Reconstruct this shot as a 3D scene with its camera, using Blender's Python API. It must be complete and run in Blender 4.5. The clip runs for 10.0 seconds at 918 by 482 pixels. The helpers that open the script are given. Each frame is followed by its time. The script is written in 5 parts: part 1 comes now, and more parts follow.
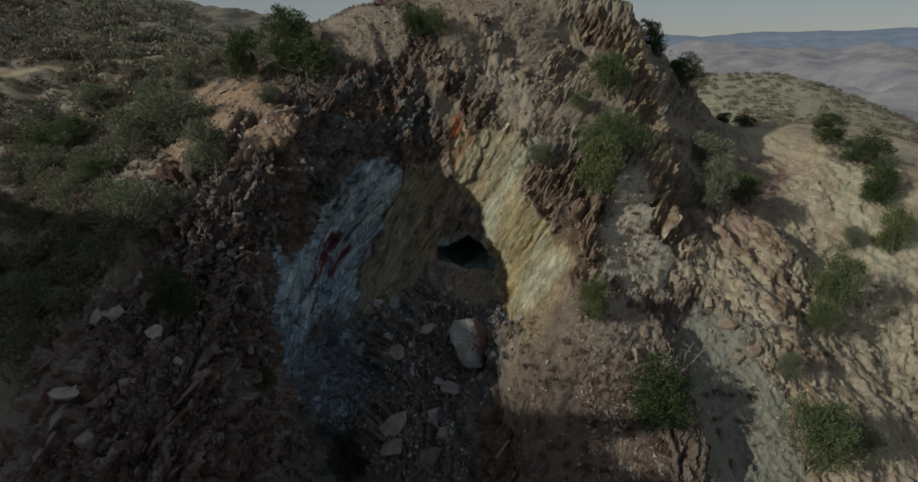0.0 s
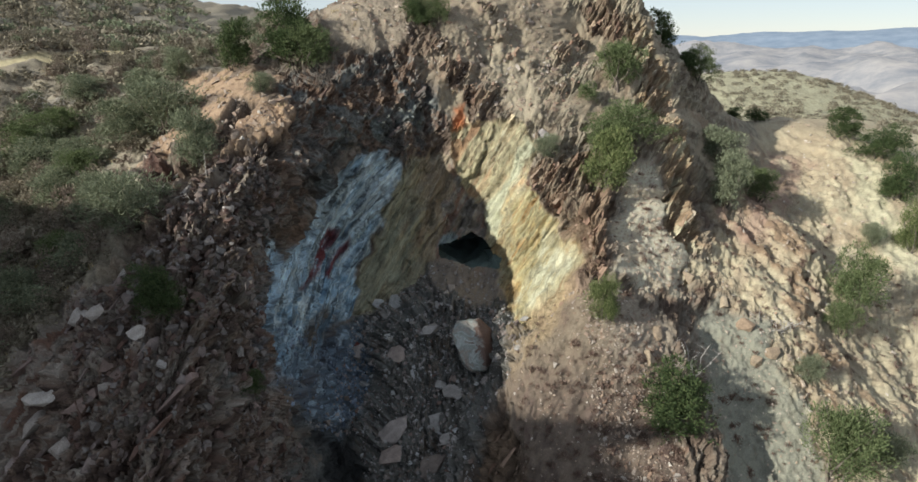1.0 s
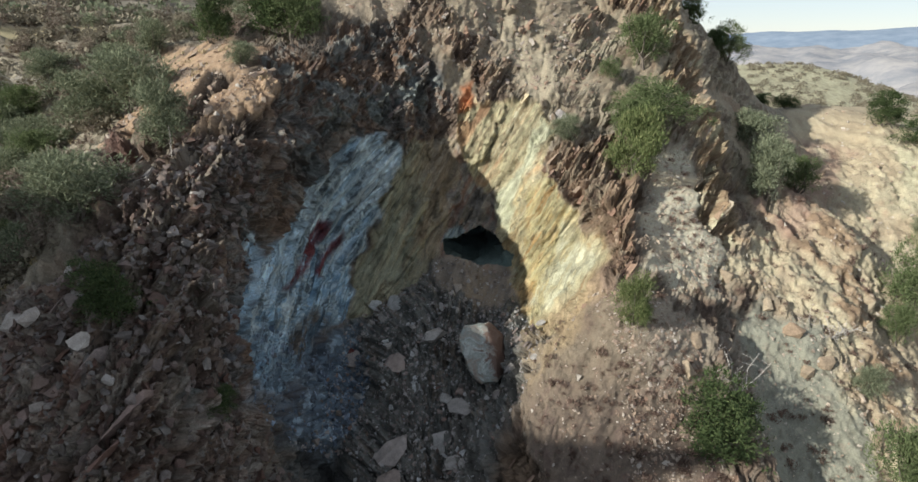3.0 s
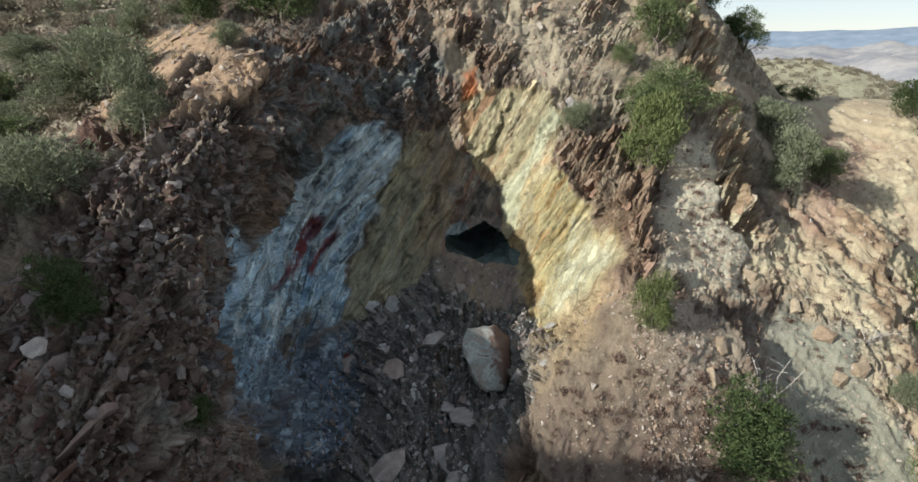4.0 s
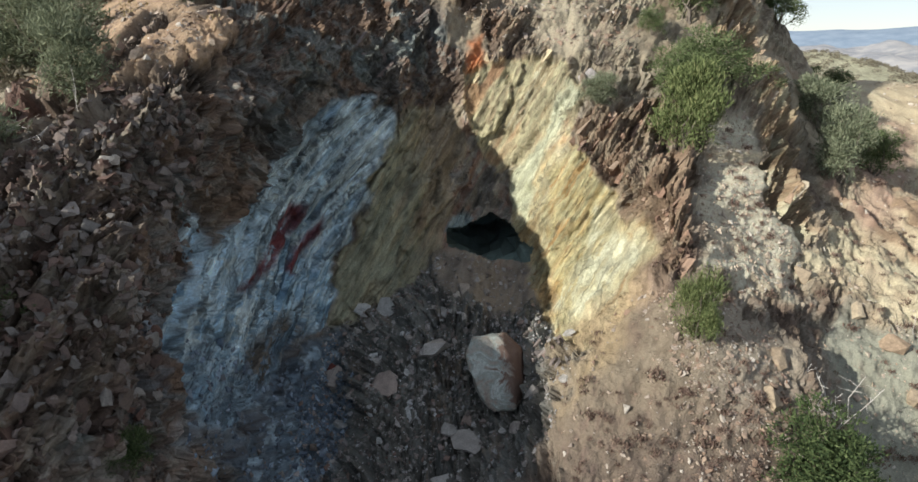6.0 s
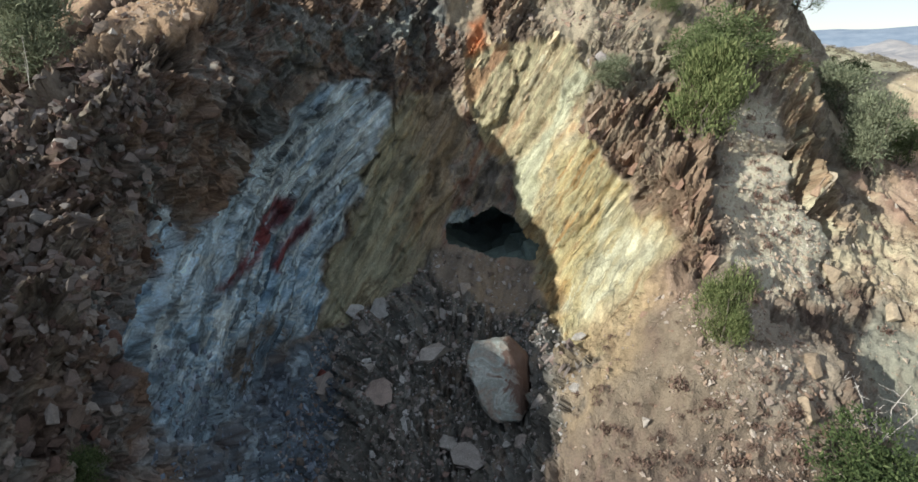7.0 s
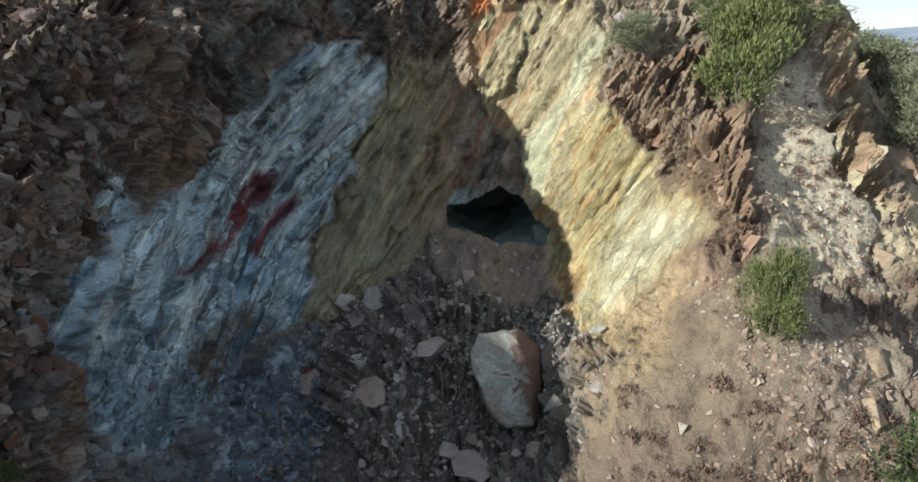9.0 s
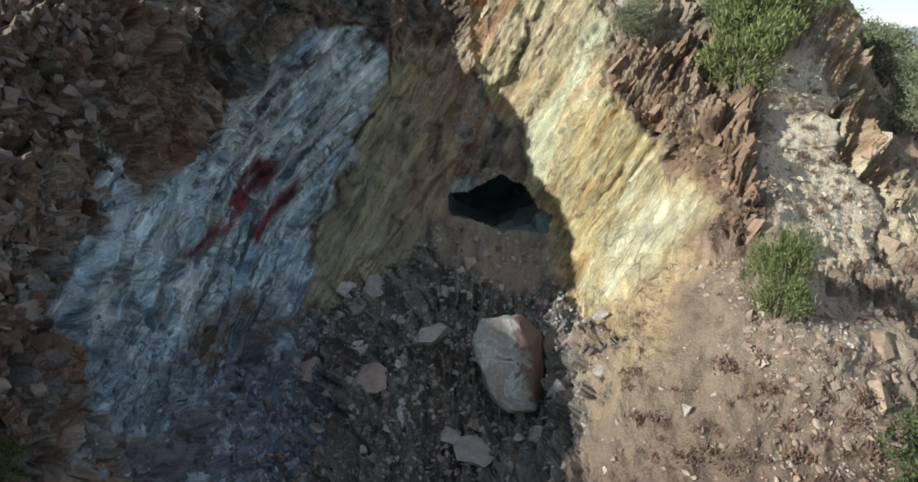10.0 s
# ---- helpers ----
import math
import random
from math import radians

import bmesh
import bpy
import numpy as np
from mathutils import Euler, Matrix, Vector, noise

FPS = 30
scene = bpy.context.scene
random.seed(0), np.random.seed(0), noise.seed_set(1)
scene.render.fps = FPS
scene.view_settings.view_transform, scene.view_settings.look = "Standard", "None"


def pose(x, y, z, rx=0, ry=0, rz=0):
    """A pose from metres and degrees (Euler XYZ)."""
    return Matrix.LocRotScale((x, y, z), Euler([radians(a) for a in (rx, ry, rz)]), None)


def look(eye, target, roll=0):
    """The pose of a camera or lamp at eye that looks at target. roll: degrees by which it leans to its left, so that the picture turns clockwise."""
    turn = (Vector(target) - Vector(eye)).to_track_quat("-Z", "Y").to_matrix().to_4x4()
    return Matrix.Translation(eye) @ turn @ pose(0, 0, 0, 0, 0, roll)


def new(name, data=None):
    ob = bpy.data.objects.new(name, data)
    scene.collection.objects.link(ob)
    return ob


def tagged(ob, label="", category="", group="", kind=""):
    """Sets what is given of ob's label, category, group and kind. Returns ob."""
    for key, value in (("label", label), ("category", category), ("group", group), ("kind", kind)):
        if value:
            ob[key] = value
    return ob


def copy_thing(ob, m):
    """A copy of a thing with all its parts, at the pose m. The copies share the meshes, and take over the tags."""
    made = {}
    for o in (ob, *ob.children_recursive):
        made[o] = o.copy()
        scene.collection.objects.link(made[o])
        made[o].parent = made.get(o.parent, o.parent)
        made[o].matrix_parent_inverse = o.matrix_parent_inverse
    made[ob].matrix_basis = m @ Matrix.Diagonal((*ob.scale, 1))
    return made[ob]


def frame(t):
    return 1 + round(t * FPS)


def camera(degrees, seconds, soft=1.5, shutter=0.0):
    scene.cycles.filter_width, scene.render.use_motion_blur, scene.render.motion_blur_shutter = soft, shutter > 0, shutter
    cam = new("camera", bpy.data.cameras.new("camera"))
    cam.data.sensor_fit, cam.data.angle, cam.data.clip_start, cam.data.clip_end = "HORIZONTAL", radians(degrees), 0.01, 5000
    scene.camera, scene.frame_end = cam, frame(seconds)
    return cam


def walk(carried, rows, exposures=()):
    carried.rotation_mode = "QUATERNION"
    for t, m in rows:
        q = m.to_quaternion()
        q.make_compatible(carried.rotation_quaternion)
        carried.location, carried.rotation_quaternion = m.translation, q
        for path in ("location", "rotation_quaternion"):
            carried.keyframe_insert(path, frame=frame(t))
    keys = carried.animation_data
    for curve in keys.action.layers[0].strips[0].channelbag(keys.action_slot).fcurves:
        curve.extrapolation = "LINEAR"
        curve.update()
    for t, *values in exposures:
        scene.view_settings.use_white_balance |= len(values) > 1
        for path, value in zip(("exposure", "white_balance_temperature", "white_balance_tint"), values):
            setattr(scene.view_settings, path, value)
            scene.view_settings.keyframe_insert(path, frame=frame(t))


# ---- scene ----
cam = camera(70.8, 10.0, 1.55)
METRES, EYE, TILT, LEAN, TURN = 13.0, 12.0, -17.5, 0.0, 0.0
ROWS = [
    (0.0, 0.0, 0.0, 0.0, 0.0, 0.0, -0.0),
    (0.5, -0.0007, 0.0452, -0.0064, 0.07, 0.01, -0.01),
    (1.0, -0.003, 0.0957, -0.0113, 0.18, 0.03, -0.02),
    (1.5, -0.006, 0.1497, -0.0151, 0.29, 0.02, -0.07),
    (2.0, -0.0086, 0.2073, -0.02, 0.38, 0.04, -0.07),
    (2.5, -0.0124, 0.2686, -0.0244, 0.4, 0.04, -0.07),
    (4.0, -0.019, 0.4576, -0.0376, 0.65, 0.03, -0.13),
    (4.5, -0.0206, 0.5192, -0.0417, 0.68, 0.04, -0.16),
    (5.0, -0.0222, 0.579, -0.0454, 0.75, 0.04, -0.19),
    (5.5, -0.0244, 0.6381, -0.049, 0.8, 0.02, -0.21),
    (7.0, -0.0279, 0.8067, -0.0605, 0.79, -0.03, -0.21),
    (7.5, -0.0305, 0.8614, -0.0648, 0.85, -0.01, -0.22),
    (8.0, -0.0334, 0.9129, -0.0691, 0.85, -0.02, -0.23),
    (8.5, -0.0331, 0.9481, -0.0802, 0.93, 0.0, -0.23),
    (9.0, -0.0316, 0.9593, -0.0964, 0.92, -0.0, -0.27),
    (9.5, -0.0324, 0.9634, -0.1114, 0.98, 0.03, -0.26),
    (10.0, -0.033, 0.9657, -0.1226, 1.02, 0.05, -0.27),
]
# the picture fades up from dark during the first second
EXPOSURES = [(0.0, -1.1), (0.3, -0.47), (0.6, -0.02), (0.9, 0.3), (1.2, 0.40), (4.5, 0.45), (7.0, 0.56), (10.0, 0.58)]
walk(cam, [(t, pose(0, 0, EYE, TILT, LEAN, TURN) @ pose(METRES * x, METRES * y, METRES * z, 90 + pitch, roll, yaw)) for t, x, y, z, yaw, pitch, roll in ROWS], EXPOSURES)

# ---- world and sun ----
SUN_TO = Vector((-0.765, -0.485, 0.425)).normalized()
world = bpy.data.worlds.new("sky")
scene.world = world
world.use_nodes = True
wn = world.node_tree
sky = wn.nodes.new("ShaderNodeTexSky")
sky.sky_type, sky.sun_disc = "NISHITA", False
sky.sun_elevation = math.asin(SUN_TO.z)
sky.sun_rotation = math.atan2(SUN_TO.x, SUN_TO.y)
sky.altitude, sky.air_density, sky.dust_density, sky.ozone_density = 1200, 0.9, 0.05, 1.4
back = wn.nodes["Background"]
# clear sky behind a thin veil of high cloud
back.inputs[1].default_value = 0.035
wn.links.new(sky.outputs[0], back.inputs[0])
veil = wn.nodes.new("ShaderNodeBackground")
veil.inputs[0].default_value, veil.inputs[1].default_value = (0.84, 0.91, 1.0, 1), 0.37
both = wn.nodes.new("ShaderNodeAddShader")
wn.links.new(back.outputs[0], both.inputs[0])
wn.links.new(veil.outputs[0], both.inputs[1])
wn.links.new(both.outputs[0], wn.nodes["World Output"].inputs[0])
sun_data = bpy.data.lights.new("sun", "SUN")
sun_data.energy, sun_data.angle, sun_data.color = 4.95, radians(0.6), (1.0, 0.985, 0.91)
sun = new("sun", sun_data)
sun.matrix_world = look((0, 0, 0), -SUN_TO)


# ---- noise on arrays ----
def lattice(ix, iy, seed):
    h = (ix * 374761393 + iy * 668265263 + seed * 974634777) & 0xFFFFFFFF
    h = ((h ^ (h >> 13)) * 1274126177) & 0xFFFFFFFF
    return ((h ^ (h >> 16)) & 0xFFFF) / 65535.0


def vnoise(x, y, seed=0):
    """Value noise from -1 to 1."""
    fx, fy = np.floor(x), np.floor(y)
    ix, iy = fx.astype(np.int64), fy.astype(np.int64)
    u, v = x - fx, y - fy
    u, v = u * u * u * (u * (u * 6 - 15) + 10), v * v * v * (v * (v * 6 - 15) + 10)
    a, b = lattice(ix, iy, seed), lattice(ix + 1, iy, seed)
    c, d = lattice(ix, iy + 1, seed), lattice(ix + 1, iy + 1, seed)
    return 2 * ((a * (1 - u) + b * u) * (1 - v) + (c * (1 - u) + d * u) * v) - 1


def fbm(x, y, seed=0, octaves=5, gain=0.5):
    total, amp = 0.0, 1.0
    for k in range(octaves):
        total = total + amp * vnoise(x, y, seed + 17 * k)
        x, y, amp = x * 2.03 + 5.3, y * 2.03 - 3.1, amp * gain
    return total


def ridged(x, y, seed=0, octaves=4):
    total, amp = 0.0, 1.0
    for k in range(octaves):
        total = total + amp * (1 - 2 * np.abs(vnoise(x, y, seed + 31 * k)))
        x, y, amp = x * 2.1 + 1.7, y * 2.1 + 9.2, amp * 0.5
    return total


def blocks(u, v, seed):
    """Angular blocks: each cell of a jittered mesh has its own height and tilt."""
    iu, iv = np.floor(u).astype(np.int64), np.floor(v).astype(np.int64)
    best, out = np.full(u.shape, 1e9), np.zeros(u.shape)
    for a in (-1, 0, 1):
        for b in (-1, 0, 1):
            h1, h2 = lattice(iu + a, iv + b, seed), lattice(iu + a, iv + b, seed + 3)
            du, dv = u - (iu + a + h1), v - (iv + b + h2)
            d = du * du + dv * dv
            h3 = (h1 * 7.31 + h2 * 3.17) % 1.0
            nearer = d < best
            best = np.where(nearer, d, best)
            out = np.where(nearer, h3 - 0.5 + du * (h1 - 0.5) * 1.3 + dv * (h2 - 0.5) * 1.3, out)
    return out


def smooth(a, b, v):
    t = np.clip((v - a) / (b - a), 0, 1)
    return t * t * (3 - 2 * t)


# ---- the hillside: one sheet laid over a sloping, bending base ----
Q = math.sqrt(0.5)
S_TOP, R_TOP = 14.85, 7.0
S_LOW, R_LOW = -26.0, 10.0


def lowered(x):
    return -7.5 * smooth(9.0, 20.0, x)


def to_sheet(x, y, z):
    """Place in the world to (x, s, n): s up the base slope, n off it."""
    z = z - float(lowered(np.float64(x)))
    s, n = (y - 22 + z) * Q, (z - y + 22) * Q
    if s <= S_TOP:
        return x, s, n
    cy, cz = 22 + (S_TOP + R_TOP) * Q, (S_TOP - R_TOP) * Q
    if y >= cy:
        return x, S_TOP + R_TOP * math.pi / 4 + y - cy, z - cz - R_TOP
    phi = math.atan2(cy - y, z - cz)
    return x, S_TOP + R_TOP * (math.pi / 4 - phi), math.hypot(cy - y, z - cz) - R_TOP


def from_sheet(x, s, n):
    turn_top = np.clip((s - S_TOP) / R_TOP, 0, math.pi / 4)
    turn_low = np.clip((S_LOW - s) / R_LOW, 0, math.pi / 4)
    mid = np.clip(s, S_LOW, S_TOP)
    a = math.pi / 4 - turn_top - turn_low
    y, z = 22 + mid * Q, mid * Q
    y = y + R_TOP * (Q - np.sin(math.pi / 4 - turn_top)) + np.maximum(0, s - S_TOP - R_TOP * math.pi / 4)
    z = z + R_TOP * (np.cos(math.pi / 4 - turn_top) - Q)
    y = y - R_LOW * (Q - np.sin(math.pi / 4 - turn_low)) - np.maximum(0, S_LOW - R_LOW * math.pi / 4 - s)
    z = z - R_LOW * (np.cos(math.pi / 4 - turn_low) - Q)
    return x, y - n * np.sin(a), z + n * np.cos(a) + lowered(x)


# break lines of the land: (x, y, z)
LAND = dict(
    crest=[(-13, 36, 11.0), (-8, 32, 11.7), (-5, 31.5, 12.8), (-1.5, 32.5, 13.0), (1.5, 33.5, 13.1), (4.5, 35, 13.2), (6.5, 36, 13.8), (8, 36.3, 14.2), (9.4, 36, 12.8), (10.6, 37.4, 11.3), (12.0, 38.4, 10.2), (14.1, 39.4, 9.2), (15.2, 40.2, 7.7), (16.2, 41.5, 6.9)],
    crest_face=[(9.9, 35.6, 11.0), (11.4, 36.6, 9.9), (13.4, 38.0, 8.4), (14.6, 38.8, 7.2)],
    shoulder=[(-9, 29.5, 10.6), (-5.2, 27.6, 10.0), (-4, 28.3, 9.2), (-1.8, 29.4, 8.3), (-0.4, 30.2, 9.4), (1.6, 30.7, 8.8), (3.7, 29.9, 8.5)],
    chute=[(2.6, 33, 11.2), (3.2, 31.2, 9.6)],
    peak_front=[(5.8, 35.4, 11.2), (8.3, 35.3, 12.0), (9.3, 33.6, 9.9), (9.2, 29.9, 6.8), (9.6, 28.6, 5.4), (8.7, 26.1, 2.9), (8.4, 25.3, 2.2)],
    face_right=[(6.2, 29.4, 7.2), (6.6, 27.0, 4.6), (6.8, 24.7, 2.6), (6.7, 23.5, 1.9), (7.2, 22.4, 1.5), (6.7, 20.5, 0.4), (7.0, 19.4, -0.4), (7.9, 18.8, -1.3), (8.2, 16, -4)],
    bench_left=[(-14, 34, 10.2), (-10.3, 26.4, 8.8), (-8.5, 25.2, 9.2), (-6.3, 24.6, 8.7)],
    bench_foot=[(-10, 22, 6.7), (-7.8, 23.1, 7.6), (-6.5, 23.3, 7.5)],
    spur_left=[(-7.4, 21.0, 6.5), (-8.9, 19.7, 5.8), (-8.9, 17.1, 3.8), (-9.1, 16.2, 3.0), (-9.6, 14.9, 1.6), (-10, 12.5, -0.8)],
    spur_outer=[(-10.9, 17.8, 4.1), (-14.6, 24.5, 5.5), (-14.8, 22.8, 4.3), (-15, 18, 1.0), (-16, 13, -2.5)],
    lip_left=[(-5.2, 26.4, 7.7), (-6.1, 24.0, 6.4), (-6.4, 21.0, 5.1), (-6.1, 19.9, 4.3), (-6.35, 19.0, 3.6), (-6.35, 18.6, 2.5), (-6.3, 17.6, 1.4), (-6.3, 16.5, 0.3), (-6.4, 14.8, -1.5)],
    slope_left=[(-6.85, 19.5, 4.3), (-7.24, 18.73, 4.01), (-7.37, 17.34, 3.49), (-7.49, 16.17, 2.62), (-7.3, 15.0, 1.1), (-7.2, 13.5, -0.6)],
    slope_cross=[(-8.95, 16.42, 3.15), (-8.22, 16.14, 2.79), (-7.6, 16.0, 2.4), (-6.82, 16.21, 1.07)],
    slope_low=[(-10.16, 15.73, 2.75), (-8.87, 15.36, 1.82), (-8.0, 15.0, 1.4), (-8.0, 13.5, -0.2)],
    blue_wall=[(-4.0, 27.8, 6.8), (-5.3, 26.6, 4.5), (-5.9, 25.5, 3.0), (-6.5, 23.0, 3.6), (-5.9, 21.3, 2.2), (-5.6, 19.5, 0.8)],
    blue_foot=[(-4.4, 26.7, 0.4), (-5.2, 25.2, -0.2), (-5.5, 23.4, -0.9), (-5.3, 21.5, -1.8), (-5.0, 19.5, -2.8)],
    ochre_wall=[(-3.1, 28.3, 6.4), (-2.0, 28.8, 6.4), (-1.5, 29.0, 4.4)],
    ochre_foot=[(-3.8, 27.0, 0.4), (-2.7, 26.9, 0.3), (-2.2, 27.9, 1.3), (-1.2, 28.4, 2.1)],
    back_wall=[(-0.3, 29.6, 4.5), (0.7, 29.3, 3.6), (1.3, 29.3, 6.6), (-0.4, 29.9, 7.6)],
    cave_foot=[(-0.9, 28.3, 2.1), (0.3, 28.4, 2.1), (1.3, 28.5, 2.0)],
    yellow_wall=[(1.7, 28.6, 4.0), (2.1, 27.2, 5.3), (2.6, 26.8, 4.0), (3.9, 26.4, 3.1), (4.4, 24.6, 3.1)],
    yellow_top=[(3.9, 28.3, 7.0), (4.7, 27.7, 5.8), (5.0, 25.2, 4.7), (4.9, 24.4, 3.5)],
    yellow_foot=[(1.6, 28.1, 1.9), (2.5, 26.2, 1.0), (2.7, 25.0, 0.9), (2.6, 23.4, 1.2), (2.25, 22.7, 1.0), (1.9, 21.6, 0.6), (1.55, 20.6, -0.2)],
    apron=[(4.8, 22.6, 2.5), (4.0, 20.9, 1.0), (5.5, 20.6, 0.5), (4.7, 19.2, -0.9), (4.8, 16, -4)],
    floor=[(0.6, 26.7, 0.9), (-1.1, 25.9, 1.2), (-2.8, 25.4, -0.2), (-3.0, 23.9, -0.7), (-1.8, 23.3, -1.4), (-0.4, 22.9, -1.5), (1.4, 22.8, -0.5), (1.9, 23.7, 0.5)],
    hollow=[(-4.9, 21.3, -3.3), (-4.5, 20.6, -4.3), (-4.1, 20.0, -4.6)],
    floor_front=[(-2.3, 21.5, -1.8), (-3.0, 20.0, -2.7), (-1.0, 20.0, -2.8), (0.4, 20.0, -1.8), (-2.5, 16, -6)],
    front_outcrop=[(1.2, 19.5, -0.3), (1.7, 18.2, -1.2), (1.8, 16, -4)],
    gully=[(15.5, 37, 6.0), (13, 33.5, 5.2), (12.2, 30.5, 3.9), (11, 27.5, 2.4), (9.4, 24.8, 1.3), (10.2, 22.5, -0.8), (10.4, 21.2, -2.0), (10, 17, -5)],
    right_near=[(12.3, 26.3, 2.1), (11.4, 23.5, 0.2), (13.5, 21.2, -1.8), (14, 17, -5)],
    right_mid=[(15.2, 29.1, 2.9), (15.6, 26.6, 0.7), (15.7, 24.5, -1.3), (18, 20, -4)],
    right_far=[(20, 42.4, 6.0), (19.8, 35, 4.2), (21.8, 34, 3.5), (20.4, 31, 1.4), (24, 26, -3)],
    saddle=[(20, 45, 6.5), (22, 39, 6.0), (26, 46, 6.0), (30, 48, 5.8), (34, 40, 3.0)],
    hill_left=[(-18.2, 29.8, 6.9), (-17.6, 31.8, 8.9), (-16.2, 35.3, 10.6), (-21.3, 36, 11.0), (-30, 46, 12.6), (-36, 74, 16.6), (-60, 75, 19.5), (-27, 75, 13.5)],
    # unseen ridge outside the view, its crest shaped to cast the slope's shade
    unseen_spur=[(-40, 26, 11), (-34, 15, 9.2), (-30.5, 11.3, 16.2), (-30.5, 9.3, 17.3), (-30.5, 7.3, 17.7), (-30.5, 5.3, 18.5), (-30.5, 3.3, 18.2), (-30.5, 1.3, 17.6), (-30.5, -0.2, 16.5), (-30.5, -1.7, 14.9), (-30.5, -3.0, 15.3), (-30.5, -4.5, 17.4), (-30.5, -5.9, 22.3), (-30.5, -7.7, 22.4), (-30.5, -10.7, 22.1), (-33, -22, 15)],
    # unseen ground, kept low so the sun reaches the left hillside
    unseen_low=[(-21.5, 13, -1.5), (-23, 19, 1.0), (-25.5, 24, 3.5), (-28, 18, 6.0)],
    ravine_west=[(-19, 14, -3), (-20, 4, -9), (-21, -8, -14)],
    behind=[(-14, 60, 9.5), (0, 48, 10.5), (0, 70, 6), (14, 52, 6.0), (20, 70, 2)],
    hill_far=[(30, 62, 4.0), (38, 94, 6.3), (48, 95, 6.9), (56, 93, 5.4), (64, 90, 3.0), (78, 86, -1), (44, 62, 2.5)],
)
knots = []
for line in LAND.values():
    for p, q in zip(line, line[1:]):
        steps = max(1, round((Vector(q) - Vector(p)).length / 0.9)) if Vector(p).y < 45 else 2
        knots += [to_sheet(*(Vector(p).lerp(Vector(q), k / steps))) for k in range(steps)]
    knots.append(to_sheet(*line[-1]))
knots = np.array(knots)
gap = np.hypot(knots[:, None, 0] - knots[None, :, 0], knots[:, None, 1] - knots[None, :, 1])
keep = [i for i in range(len(knots)) if not (gap[i, :i] < 0.12).any()]
knots, gap = knots[keep], gap[np.ix_(keep, keep)]
SOFT = 0.35
weights = np.linalg.solve(np.sqrt(gap ** 2 + SOFT ** 2) - 0.25 * np.eye(len(knots)), knots[:, 2] - knots[:, 2].mean())


def base_n(x, s):
    flat_x, flat_s = np.ravel(x), np.ravel(s)
    out = np.empty(len(flat_x))
    for i in range(0, len(flat_x), 20000):
        r = np.sqrt((flat_x[i:i + 20000, None] - knots[None, :, 0]) ** 2 + (flat_s[i:i + 20000, None] - knots[None, :, 1]) ** 2 + SOFT ** 2)
        out[i:i + 20000] = r @ weights + knots[:, 2].mean()
    return out.reshape(np.shape(x))


def spaced(lo, hi, step, far_lo, far_hi, growth=1.12):
    """Even steps from lo to hi, then growing ones out to the far ends."""
    mid = list(np.arange(lo, hi + 1e-6, step))
    d, up = step, []
    while (up[-1] if up else hi) < far_hi:
        d *= growth
        up.append((up[-1] if up else hi) + d)
    d, down = step, []
    while (down[-1] if down else lo) > far_lo:
        d *= growth
        down.append((down[-1] if down else lo) - d)
    return np.array(down[::-1] + mid + up)


STEP = 0.05
core = [-13.0]
while core[-1] < 16.0:
    core.append(core[-1] + STEP * (0.35 if -6.6 < core[-1] < -4.9 else 0.6 if -7.0 < core[-1] < -3.6 or 0.9 < core[-1] < 3.2 else 1.0))
while core[-1] < 23.0:
    core.append(core[-1] + 0.085)
wings = spaced(-13, 23, STEP, -260, 300, 1.07)
near_west = np.concatenate([np.linspace(-40, -25, 31), np.linspace(-24.6, -13.2, 50)])
xs = np.concatenate([wings[wings < -41], near_west, core, wings[wings > core[-1] + 0.05]])
ss = spaced(-5, 20, STEP, -120, 260, 1.07)
GX, GS = np.meshgrid(xs, ss)
coarse_x, coarse_s = xs[::4], ss[::4]
coarse = base_n(*np.meshgrid(coarse_x, coarse_s))


def resample(grid, gx, gs, x, s):
    """Bilinear look-up of a grid over uneven axes."""
    i = np.clip(np.searchsorted(gx, x) - 1, 0, len(gx) - 2)
    j = np.clip(np.searchsorted(gs, s) - 1, 0, len(gs) - 2)
    u = np.clip((x - gx[i]) / (gx[i + 1] - gx[i]), 0, 1)
    v = np.clip((s - gs[j]) / (gs[j + 1] - gs[j]), 0, 1)
    return (grid[j, i] * (1 - u) + grid[j, i + 1] * u) * (1 - v) + (grid[j + 1, i] * (1 - u) + grid[j + 1, i + 1] * u) * v


N0 = resample(coarse, coarse_x, coarse_s, GX, GS)


BX, BY, BZ = from_sheet(GX, GS, N0)
CX, CS = np.meshgrid(coarse_x, coarse_s)
SPOT = np.stack(from_sheet(CX, CS, coarse), -1)
UPC = np.cross(np.gradient(SPOT, coarse_x, axis=1), np.gradient(SPOT, coarse_s, axis=0))
UPC /= np.linalg.norm(UPC, axis=-1, keepdims=True)
UPN = np.stack([resample(UPC[..., k], coarse_x, coarse_s, GX, GS) for k in range(3)], -1)
UPN /= np.linalg.norm(UPN, axis=-1, keepdims=True)
pitch_of_grid = np.maximum(np.gradient(xs)[None, :], np.gradient(ss)[:, None])


def shows(wave):
    """1 where the sheet is fine enough for relief of that wavelength, falling to 0."""
    return np.clip(wave / (2.5 * pitch_of_grid) - 0.4, 0, 1)


